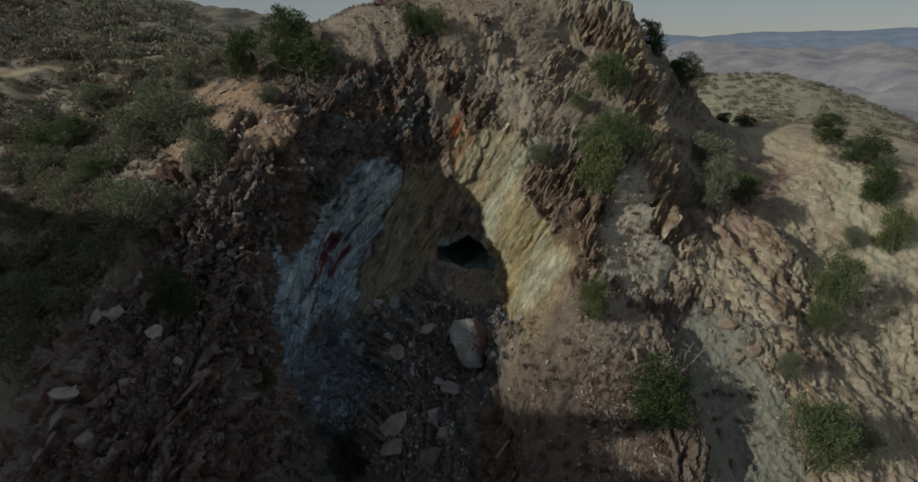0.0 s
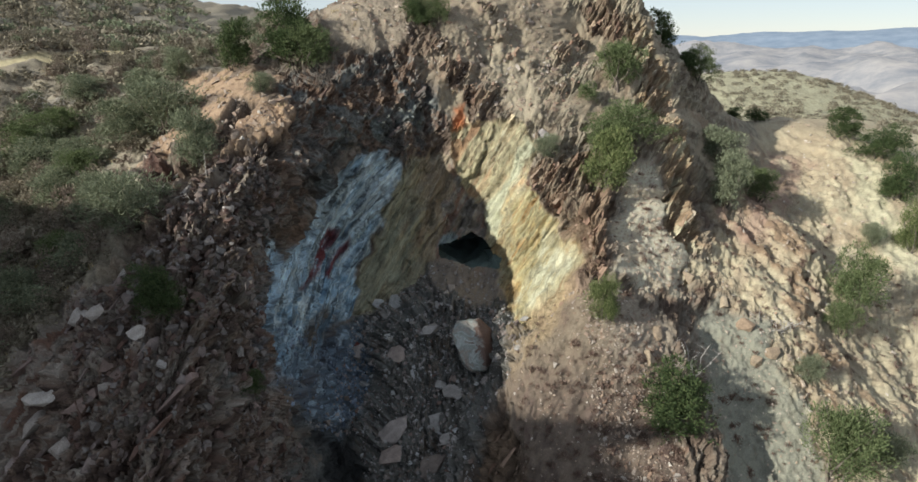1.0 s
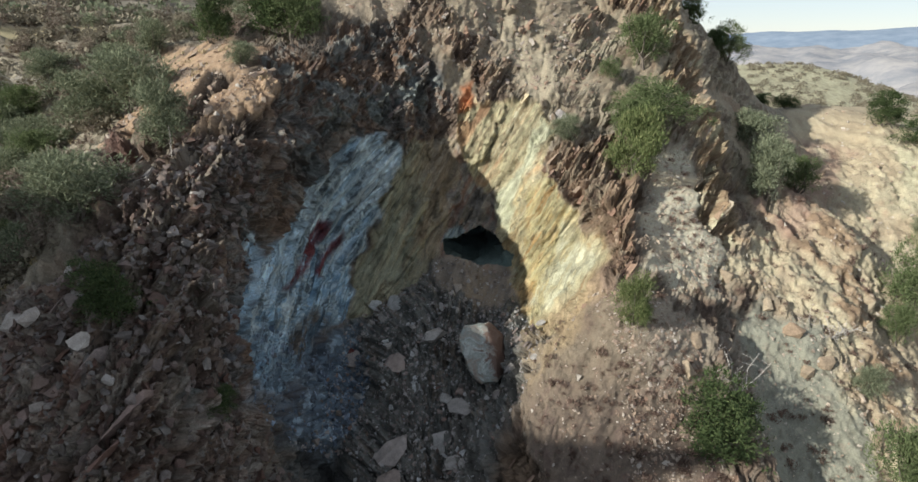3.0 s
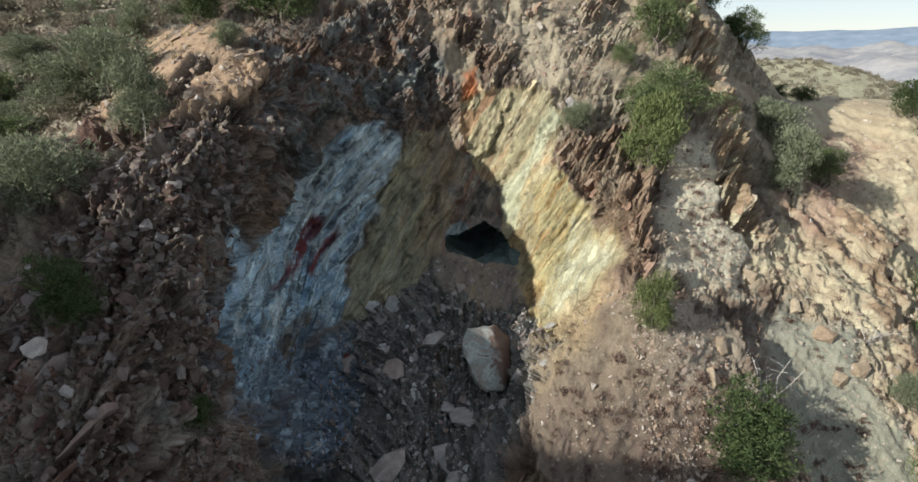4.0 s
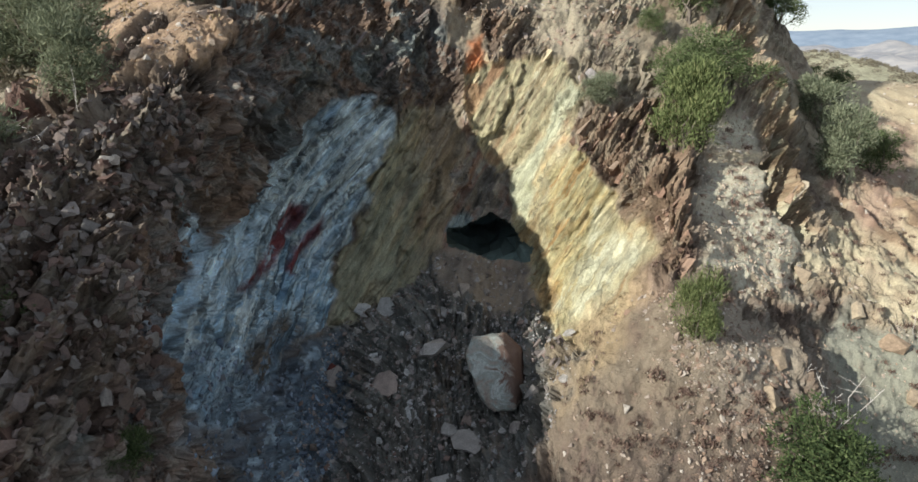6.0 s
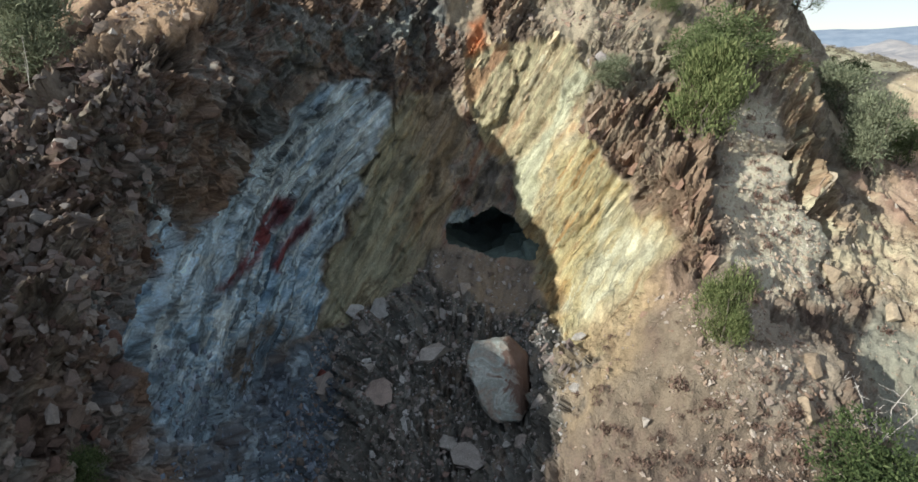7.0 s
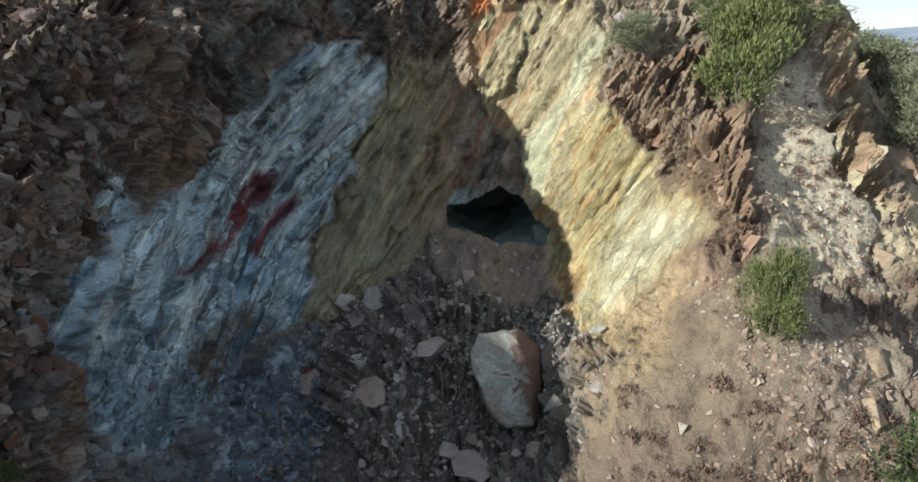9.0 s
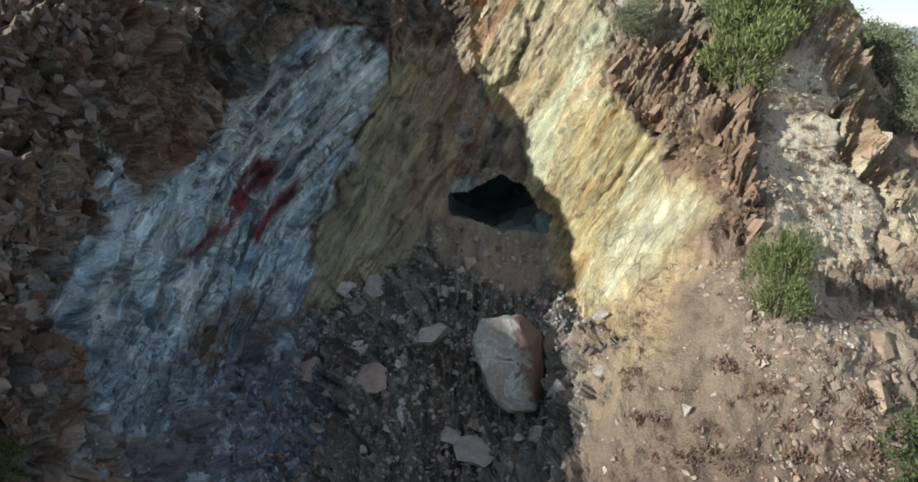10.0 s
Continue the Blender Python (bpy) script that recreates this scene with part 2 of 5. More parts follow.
# directions of the layered rock: it climbs to the right and runs back into the hill
into, rise = 0.954 * BY - 0.3 * BZ - 27.6, 0.3 * BY + 0.954 * BZ
across, along, depth_in = 0.866 * BX - 0.5 * rise, 0.5 * BX + 0.866 * rise + 0.35 * into, into
# on the blue wall, which runs into the hill, the layers climb towards the back
west_wall = ((into < -1.95) & (GX < -2.5) & (GX > -7.0) & (rise < 15.2)).astype(float)
across = across * (1 - west_wall) + (0.72 * (into + 0.8 * BX) - 0.70 * rise + 7.5) * west_wall
along = along * (1 - west_wall) + (0.70 * into + 0.72 * rise) * west_wall
depth_in = depth_in * (1 - west_wall) + BX * west_wall
PU, PV = BX - 0.8 * into * np.tanh((BX + 0.5) / 1.5) * np.clip((9 - np.abs(BX)) / 2, 0, 1), rise


# ---- zones of rock and soil, outlined on the sheet as (x, s) ----
SWAY = fbm(PU * 1.1, PV * 1.1, 40, 5), fbm(PU * 1.1 + 40, PV * 1.1, 45, 5)


def zone(outline, edge=0.25, warp=0.3, x=None, s=None, seed=40):
    """1 inside the outline, 0 outside, with a frayed border."""
    x, s = (GX, GS) if x is None else (x, s)
    wx, ws = x + warp * SWAY[0], s + warp * SWAY[1]
    inside = np.zeros(np.shape(x), dtype=bool)
    dist = np.full(np.shape(x), 1e9)
    for (ax, ay), (bx, by) in zip(outline, outline[1:] + outline[:1]):
        dx, dy = bx - ax, by - ay
        t = np.clip(((wx - ax) * dx + (ws - ay) * dy) / (dx * dx + dy * dy + 1e-9), 0, 1)
        dist = np.minimum(dist, (wx - ax - t * dx) ** 2 + (ws - ay - t * dy) ** 2)
        if ay != by:
            inside ^= ((ay > ws) != (by > ws)) & (wx < ax + (ws - ay) / (by - ay) * dx)
    signed = np.sqrt(dist) * np.where(inside, 1, -1)
    return smooth(-edge, edge, signed)


# on the blue wall: (depth into the hill, rise)
BLUE = [(-2.8, 15.1), (-2.3, 14.5), (-2.1, 13.6), (-1.95, 12.2), (-1.9, 10.7), (-2.1, 9.3), (-2.5, 8.2), (-4.0, 7.8), (-5.0, 7.1), (-6.6, 6.8), (-8.0, 6.6), (-9.2, 7.4), (-9.5, 8.8), (-9.0, 9.8), (-8.3, 10.1), (-7.45, 11.4), (-7.3, 10.5), (-5.8, 11.5), (-5.0, 12.4), (-4.0, 13.9), (-3.4, 14.7)]
RED_A = [(-3.6, 11.8), (-3.1, 11.75), (-3.15, 11.1), (-4.5, 10.1), (-6.3, 9.45), (-6.65, 9.55), (-4.5, 10.5)]
RED_B = [(-2.5, 11.45), (-2.4, 10.9), (-3.4, 9.7), (-3.65, 9.85), (-2.8, 11.0)]
CRACK = [(-6.7, 10.05), (-6.5, 10.05), (-7.3, 8.3), (-7.7, 8.4)]
BROWN_PATCH = [(-5.0, 8.5), (-4.2, 8.6), (-3.2, 8.0), (-4.4, 7.4), (-5.4, 7.2), (-6.4, 7.4), (-6.2, 7.9)]
LINTEL = [(-1.05, 6.55), (-0.9, 7.1), (-0.4, 7.3), (-0.15, 7.0), (-0.4, 6.65)]
DUST = [(-6.05, 0.9), (-5.65, 1.5), (-4.8, 2.9), (-4.0, 3.0), (-3.6, 2.0), (-3.8, 0.5), (-4.0, -1.0), (-4.8, -1.9), (-5.3, -1.9), (-5.8, -1.6), (-5.95, -0.4)]
OCHRE = [(-2.7, 8.9), (-2.0, 9.5), (-0.6, 9.9), (-0.5, 9.0), (-1.1, 7.1), (-1.3, 6.1), (-2.2, 4.9), (-3.5, 3.8), (-4.4, 3.3), (-4.4, 4.5), (-4.0, 5.9), (-3.4, 7.2), (-2.8, 8.2)]
BACK_ROCK = [(-0.6, 9.9), (0.5, 8.8), (1.1, 8.2), (1.2, 7.0), (1.7, 5.4), (0.2, 5.6), (-1.2, 6.0), (-1.1, 7.1), (-0.5, 9.0)]
YELLOW = [(-0.6, 11.0), (1.0, 11.3), (2.6, 11.2), (3.1, 9.8), (2.6, 8.3), (3.4, 7.0), (4.5, 5.2), (4.6, 4.0), (4.1, 3.4), (2.9, 2.4), (2.5, 1.7), (1.9, 3.2), (1.5, 5.5), (1.1, 7.0), (1.1, 8.2), (0.3, 8.7), (-0.4, 9.8)]
CREAM = [(2.7, 10.4), (3.0, 9.8), (2.3, 8.5), (1.7, 7.6), (1.5, 6.6), (1.1, 7.2), (1.1, 8.2), (2.0, 8.8)]
PALE_FOOT = [(3.4, 5.9), (4.3, 5.2), (4.4, 4.2), (3.5, 3.8), (2.4, 3.0), (2.1, 3.8), (3.0, 5.0)]
ORANGE_BAND = [(2.9, 8.3), (3.9, 6.1), (3.4, 5.2), (2.7, 3.4), (2.5, 1.9), (2.0, 3.2), (1.9, 4.9), (1.9, 6.5)]
RUST = [(3.0, 8.6), (4.2, 9.2), (5.5, 9.4), (5.2, 7.8), (6.3, 7.3), (5.5, 5.0), (5.4, 3.6), (4.6, 3.5), (4.55, 5.1), (3.6, 6.6), (2.8, 7.8)]
RIB = [(8.4, 12.6), (8.8, 9.4), (8.3, 6.8), (9.2, 5.3), (10.2, 6.1), (10.3, 9.0), (10.4, 13.0), (10.2, 16.0), (9.4, 18.2), (8.4, 18.4), (8.7, 16.0)]
PEAK = [(6.2, 18.6), (8.4, 18.8), (8.7, 15.8), (7.4, 15.0), (6.2, 16.6)]
SCREE = [(6.9, 8.5), (8.3, 9.5), (8.5, 6.0), (9.5, 5.2), (8.8, 3.4), (7.0, 3.2), (5.9, 3.5), (6.0, 5.7)]
APRON = [(2.4, 2.0), (4.2, 3.4), (4.9, 2.6), (6.2, 3.0), (7.3, 1.5), (6.9, -1.2), (7.2, -4.0), (6.0, -9.0), (2.2, -9.0), (1.8, -3.6), (1.8, -0.4)]
TONGUE = [(10.4, 3.4), (11.9, 3.0), (12.7, -0.7), (12.4, -4.0), (12.0, -9.0), (8.6, -9.0), (8.5, -3.0), (9.0, 0.9), (9.4, 2.6)]
RIGHT_SLOPE = [(9.5, 4.4), (11.5, 8.5), (14.0, 13.0), (17.0, 19.0), (22.0, 40.0), (80.0, 60.0), (120.0, 10.0), (60.0, -30.0), (11.0, -30.0), (11.5, -4.0), (12.3, 2.8)]
CHUTE = [(0.6, 15.9), (2.9, 16.5), (3.5, 13.5), (3.7, 11.4), (2.4, 11.2), (1.4, 13.4)]
TOP_SOIL = [(-6.4, 17.2), (-2.6, 17.0), (-2.4, 14.1), (-4.2, 13.4), (-5.7, 13.7)]
CREST_SOIL = [(-2.4, 18.5), (5.5, 19.5), (5.5, 15.2), (2.9, 15.6), (0.5, 15.2), (-1.5, 15.6)]
BENCH = [(-12.4, 13.4), (-10.2, 13.0), (-7.7, 11.2), (-6.6, 9.9), (-6.2, 8.2), (-7.0, 6.3), (-8.4, 6.1), (-9.7, 7.3), (-11.5, 6.3), (-12.3, 8.0), (-10.4, 9.4)]
TERRACE = [(-40.0, 14.6), (-22.6, 15.6), (-21.3, 16.6), (-20.0, 17.6), (-18.6, 18.6), (-18.0, 20.0), (-16.4, 18.5), (-18.0, 17.0), (-21.0, 15.9), (-22.6, 14.9), (-40.0, 13.8)]
BENCH_BAND = [(-8.7, 9.9), (-7.6, 9.2), (-8.1, 7.2), (-9.0, 6.1), (-9.5, 7.0), (-8.8, 8.1)]
BENCH_STEP = [(-6.6, 7.5), (-7.0, 6.9), (-8.6, 5.7), (-7.2, 5.8), (-6.5, 6.4)]
RED_LEDGE = [(-11.9, 8.0), (-9.8, 5.7), (-9.8, 4.8), (-10.4, 4.2), (-11.0, 5.8)]
SADDLE_PAD = [(18.6, 22.0), (19.6, 25.5), (25.0, 31.0), (26.7, 28.0), (21.4, 20.7), (20.8, 17.5), (18.4, 18.4)]
PALE_TRACK = [(21.6, 20.5), (20.6, 17.5), (20.5, 14.0), (21.4, 11.0), (22.4, 11.5), (22.0, 15.0), (22.3, 19.0)]
PINK_SOIL = [(11.6, 8.2), (12.6, 7.9), (14.4, 10.6), (17.4, 15.8), (19.4, 20.6), (18.4, 21.6), (16.4, 17.0), (13.2, 11.2)]
KNOBS = [(2.2, 15.0, 0.55), (2.0, 16.0, 0.4), (1.1, 16.5, 0.5), (7.7, 17.9, 0.7), (6.9, 18.4, 0.6), (4.9, 15.6, 0.5), (0.6, 12.4, 0.5), (3.2, 14.3, 0.3), (-0.3, 13.2, 0.6), (-1.2, 14.2, 0.5), (4.6, 13.2, 0.4), (5.4, 17.0, 0.5)]
BROWN_WALL = [(-7.2, 11.5), (-5.5, 12.8), (-2.5, 14.0), (-0.7, 11.3), (-2.5, 9.1), (-4.5, 8.9), (-6.2, 5.5), (-6.05, 0.6), (-6.0, -1.2), (-5.5, -2.6), (-5.6, -4.0), (-6.6, -3.6), (-6.7, 0.4), (-6.9, 4.5)]
LEFT_LEDGES = [(-13.5, -1.0), (-11.6, 1.3), (-9.5, 0.7), (-8.0, -0.3), (-6.9, -1.2), (-6.1, -2.2), (-5.2, -3.0), (-5.0, -5.0), (-6.0, -9.0), (-14.0, -9.0)]
FRONT_LEDGE = [(0.3, -3.6), (0.9, -1.6), (1.6, -1.9), (1.9, -3.6), (1.9, -6.0), (0.2, -6.0)]
ORANGE_SPOT = [(-0.6, 10.9), (-0.3, 11.6), (0.3, 11.9), (0.1, 11.2)]
FLOOR = [(-4.6, 3.3), (-3.5, 3.8), (-2.2, 4.9), (-1.2, 5.9), (1.6, 5.4), (1.9, 3.2), (2.4, 1.8), (1.8, -0.4), (0.8, -1.6), (0.3, -4.0), (-0.5, -9.0), (-5.4, -9.0), (-5.4, -1.5), (-5.0, 1.0)]
MOUND = [(-1.5, 5.0), (-1.1, 6.0), (1.6, 5.5), (1.8, 4.2), (0.6, 3.6), (-0.8, 4.2)]
CAVE = [(-1.05, 6.35), (-0.9, 5.95), (0.2, 5.75), (1.55, 5.5), (1.6, 5.9), (1.05, 6.8), (0.45, 7.25), (-0.1, 6.9), (-0.5, 6.75), (-1.0, 6.65)]

on_blue = smooth(-2.5, -2.75, GX) * smooth(-6.9, -6.6, GX)
blue, dust, ochre = zone(BLUE, 0.10, 0.12, into, rise) * on_blue, zone(DUST, 0.5, 0.4), zone(OCHRE, 0.15, 0.15)
back_rock, yellow, cream = zone(BACK_ROCK, 0.25, 0.2), zone(YELLOW, 0.12, 0.15), zone(CREAM, 0.12, 0.12)
pale_foot, orange_band, rust = zone(PALE_FOOT, 0.2, 0.2), zone(ORANGE_BAND, 0.3, 0.3), zone(RUST, 0.12, 0.2)
rib, scree, apron, tongue = zone(RIB, 0.2, 0.3), zone(SCREE, 0.3, 0.3), zone(APRON, 0.3, 0.35), zone(TONGUE, 0.4, 0.5)
right_slope, chute = zone(RIGHT_SLOPE, 0.5, 0.6), zone(CHUTE, 0.2, 0.2)
top_soil, crest_soil, bench, terrace = zone(TOP_SOIL, 0.3, 0.3), zone(CREST_SOIL, 0.3, 0.4), zone(BENCH, 0.25, 0.4), zone(TERRACE, 0.15, 0.15)
brown_wall, left_ledges, front_ledge = zone(BROWN_WALL, 0.25, 0.4), zone(LEFT_LEDGES, 0.4, 0.5), zone(FRONT_LEDGE, 0.15, 0.2)
floor_zone, mound = zone(FLOOR, 0.2, 0.2), zone(MOUND, 0.25, 0.25)
far = smooth(20, 45, GS) + smooth(-13, -22, GX)
wild_left = smooth(-9.5, -11.5, GX) * (1 - bench) * (1 - left_ledges)

# ---- relief: foliated rock whose layers climb to the right, and smoother soil ----
bands = np.maximum.reduce([zone(BENCH_BAND, 0.15, 0.3), zone(BENCH_STEP, 0.15, 0.25)])
red_ledge, pad, pale_track, pink = zone(RED_LEDGE, 0.2, 0.3), zone(SADDLE_PAD, 0.6, 0.6), zone(PALE_TRACK, 0.5, 0.5), zone(PINK_SOIL, 0.5, 0.6)
bench = bench * (1 - bands) * (1 - red_ledge)
knob = np.maximum.reduce([smooth(1.25, 0.75, np.hypot(GX - kx + 0.25 * SWAY[0], GS - ks + 0.25 * SWAY[1]) / r) for kx, ks, r in KNOBS])
upper = smooth(-2.5, -0.5, GX) * smooth(10.8, 11.8, GS) * smooth(24, 20, GS) * (1 - rib)
bare = smooth(0.30, -0.25, fbm(PU * 0.55, PV * 0.42, 91, 4)) * upper * (1 - knob)
soil = np.clip(np.maximum.reduce([bare * 0.9, apron * 0.8, chute, top_soil, crest_soil * 0.8 * (1 - knob), bench * 0.95, terrace, pad, pale_track, pink * 0.7, tongue * 0.8, mound, scree * 0.85, right_slope * 0.6, floor_zone * 0.4, dust * 0.75, wild_left * 0.7]), 0, 1)
wall = np.clip(np.maximum.reduce([blue, ochre, yellow * 0.9]), 0, 1)
plates = np.clip(np.maximum.reduce([rust, rib, left_ledges * 0.8, front_ledge, brown_wall * 0.25, knob * 0.8, bands * 0.6, red_ledge * 0.8, 0.35 + 0 * GX]) * (1 - soil) * (1 - wall * 0.9) * (1 - 0.8 * floor_zone), 0, 1)


def layers(thick, block, seed):
    """Slabs of rock set side by side, each standing out by its own amount."""
    u = across / thick + 0.9 * fbm(GX * 0.35, GS * 0.35, seed, 3)
    k = np.floor(u).astype(np.int64)
    v = along / block + 5.0 * lattice(k, k * 0 + 3, seed) + 0.3 * fbm(GX * 0.8, GS * 0.8, seed + 4, 3)
    j = np.floor(v).astype(np.int64)
    return lattice(k, j, seed + 9) - 0.5 + 0.35 * ((v - j) - 0.5) - 0.55 * (u - k)


rough = 0.28 * fbm(PU * 0.45, PV * 0.45, 3, 3) * shows(2.0) + 0.13 * fbm(PU * 2.2, PV * 2.2, 5, 4) * shows(0.5)
grain = 0.045 * fbm(PU * 7, PV * 7, 8, 3) * shows(0.15)
chunks = (0.9 * blocks(PU * 1.9 + 0.5 * PV, PV * 1.5, 15) + 0.5 * blocks(PU * 4.6, PV * 4.0 + PU, 16)) * shows(0.3)
relief = rough * (1 - 0.45 * soil) * (1 - 0.8 * bench) * (1 - 0.75 * wall) + grain * (1 - 0.5 * soil) * (1 - 0.9 * wall)
relief += plates * shows(0.3) * (0.42 * layers(0.36, 1.5, 21) + 0.20 * layers(0.13, 0.8, 22)) + (1 - soil) * (1 - wall) * 0.10 * ridged(across * 1.8, along * 0.5, 9, 4) * shows(0.4)
shaded = np.clip(np.maximum.reduce([smooth(-4.6, -5.4, GX) * smooth(-12, -10.5, GX) * (GS < 7) * (1 - blue), floor_zone * (1 - mound), brown_wall * 0.55]), 0, 1)
relief += shaded * 0.36 * chunks + (plates - 0.3).clip(0, 1) * 0.16 * chunks
bend = 0.35 * fbm(PU * 1.3, PV * 1.3, 106, 4)
relief += wall * (0.15 * layers(0.6, 4.5, 23) + 0.20 * blocks(across * 1.7 + bend, along * 0.22 + bend, 28) + 0.08 * blocks(across * 5.0 + bend, along * 0.6, 29) + 0.05 * layers(0.2, 2.2, 24))
relief -= wall * 0.07 * smooth(0.9, 0.985, 1 - np.abs(vnoise(across * 2.4, along * 0.22, 161)))
ledge = np.clip(ridged(GX * 0.55 + 0.3 * GS, GS * 0.4 - 0.2 * GX, 61, 3), 0, 2)
relief += right_slope * np.clip(1 - far, 0, 1) * (0.16 * ledge * shows(0.6) * smooth(20, 13, GX) * smooth(-0.5, 3.5, GS) + (0.09 * layers(0.8, 1.8, 25) + 0.16 * blocks(PU * 0.45 + 0.2 * PV, PV * 0.4, 27) * smooth(-0.1, 0.5, fbm(GX * 0.5, GS * 0.5, 62, 3))) * shows(0.4) * smooth(20, 13, GX)) * (1 - pad) * (1 - 0.7 * pale_track)
relief += right_slope * (0.05 * ridged(GX * 1.7 + GS * 0.3, GS * 1.1 - GX * 0.15, 63, 4) + 0.05 * fbm(GX * 4, GS * 4, 64, 3)) * shows(0.4) * smooth(26, 22, GX)
relief += bench * 0.05 * layers(0.9, 1.8, 26) * shows(0.3) + 0.22 * knob - 0.25 * bands + 0.15 * rust
relief += wild_left * (1 - terrace) * 0.22 * fbm(GX * 0.9, GS * 0.9, 71, 4)
rill = np.abs(vnoise(GX * 2.2 - GS * 0.25, GS * 0.12, 81))
relief -= 0.10 * chute * (1 - rill) ** 3
cut = zone(CAVE, 0.02, 0.10)
near_cut = zone(CAVE, 0.5, 0.0)
relief *= 1 - 0.6 * near_cut
relief *= 1 + 1.2 * smooth(30, 80, GS)
FALL = 70 * smooth(84, 190, GS) + 40 * smooth(45, 160, GX)
VX, VY, VZ = BX + UPN[..., 0] * relief, BY + UPN[..., 1] * relief, BZ + UPN[..., 2] * relief - FALL

# ---- base colours of rock and soil ----
TINT = np.empty(GX.shape + (3,))
blotch, fine, streak = fbm(PU * 0.7, PV * 0.7, 101, 4), fbm(PU * 4.5, PV * 4.5, 102, 4), fbm(across * 3.2, along * 0.45, 103, 4)
streak2 = fbm(across * 7.0, along * 0.9, 104, 3)
bent = 0.35 * fbm(PU * 1.3, PV * 1.3, 106, 4)
facet = 1.5 * blocks(across * 3.0 + bent, along * 0.26 + bent, 211)
facet2 = 1.5 * blocks(across * 8.0 + bent, along * 0.8 - bent, 212)


def paint(mask, *colours, by=None):
    """Lay a palette over the sheet where the mask is; by: which noise picks the colour."""
    by = np.clip(0.5 + 0.55 * (blotch * 0.6 + fine * 0.5 if by is None else by), 0, 0.9999) * (len(colours) - 1)
    k = np.floor(by).astype(int)
    f = (by - k)[..., None]
    table = np.array(colours)
    colour = table[k] * (1 - f) + table[np.minimum(k + 1, len(colours) - 1)] * f
    m = np.clip(mask, 0, 1)[..., None]
    TINT[...] = TINT * (1 - m) + colour * m


every = np.ones(GX.shape)
paint(every, (0.10, 0.064, 0.05), (0.175, 0.116, 0.087), (0.245, 0.19, 0.152), (0.205, 0.12, 0.087), by=0.5 * blotch + 0.5 * streak + 0.4 * fine)
paint(smooth(-2, 2, GX - 2) * smooth(8, 12, GS), (0.19, 0.13, 0.095), (0.28, 0.21, 0.155), (0.35, 0.28, 0.205), (0.24, 0.17, 0.125), by=0.4 * blotch + 0.5 * streak + 0.4 * fine)
paint(bare, (0.27, 0.195, 0.14), (0.36, 0.275, 0.20), (0.31, 0.225, 0.16), (0.25, 0.165, 0.115))
paint(knob, (0.11, 0.07, 0.055), (0.20, 0.125, 0.09), (0.26, 0.185, 0.13), (0.15, 0.085, 0.065), by=0.8 * streak + 0.4 * fine)
paint(wild_left, (0.19, 0.145, 0.112), (0.29, 0.225, 0.17), (0.35, 0.275, 0.205), (0.245, 0.19, 0.148))
paint(right_slope, (0.39, 0.29, 0.20), (0.50, 0.39, 0.27), (0.455, 0.355, 0.245), (0.38, 0.265, 0.185), by=0.7 * blotch + 0.5 * fine)
paint(right_slope * smooth(0.1, 0.6, fbm(GX * 0.8 - GS * 0.3, GS * 0.5, 181, 4)) * smooth(30, 24, GS) * 0.6, (0.31, 0.205, 0.14), (0.39, 0.275, 0.19), (0.33, 0.26, 0.195))
paint(right_slope * smooth(0.45, 1.1, ledge) * (1 - np.clip(far, 0, 1)) * smooth(20, 14, GX), (0.22, 0.14, 0.095), (0.33, 0.21, 0.135), (0.29, 0.22, 0.165))
paint(pad * 0.9, (0.39, 0.28, 0.19), (0.46, 0.34, 0.23), (0.42, 0.31, 0.21))
paint(pale_track, (0.46, 0.38, 0.26), (0.52, 0.43, 0.30))
paint(pink * 0.85, (0.27, 0.155, 0.12), (0.34, 0.22, 0.165), (0.25, 0.13, 0.11))
paint(smooth(28, 45, GS) * smooth(10, 20, GX), (0.39, 0.32, 0.21), (0.49, 0.41, 0.275), (0.43, 0.36, 0.24), (0.35, 0.29, 0.20))
paint(brown_wall, (0.075, 0.054, 0.046), (0.18, 0.11, 0.084), (0.225, 0.195, 0.175), (0.145, 0.085, 0.062), (0.25, 0.165, 0.125), by=0.4 * streak + 0.5 * blotch + 0.6 * fine)
paint(brown_wall * smooth(0.1, 0.6, fbm(GX * 0.8, GS * 0.5, 132, 4)) * 0.8, (0.17, 0.10, 0.065), (0.22, 0.135, 0.09))
paint(brown_wall * smooth(0.25, 0.7, fbm(GX * 0.9, GS * 0.9, 131, 3)) * smooth(-6, -4.5, GX) * smooth(11.8, 10.8, GS) * 0.8, (0.145, 0.155, 0.14), (0.19, 0.19, 0.17))
patch = fbm(GX * 1.1 + 0.4 * blotch, GS * 0.8, 133, 5, 0.6)
paint(brown_wall * smooth(0.25, 0.55, patch) * 0.8, (0.18, 0.098, 0.064), (0.14, 0.08, 0.056), (0.20, 0.125, 0.085))
paint(brown_wall * smooth(-0.3, -0.6, patch) * 0.8, (0.065, 0.055, 0.05), (0.10, 0.09, 0.085))
paint(brown_wall * smooth(0.4, 0.65, fbm(GX * 1.3, GS * 1.1, 134, 5, 0.6)) * 0.6, (0.18, 0.185, 0.18), (0.25, 0.25, 0.24))
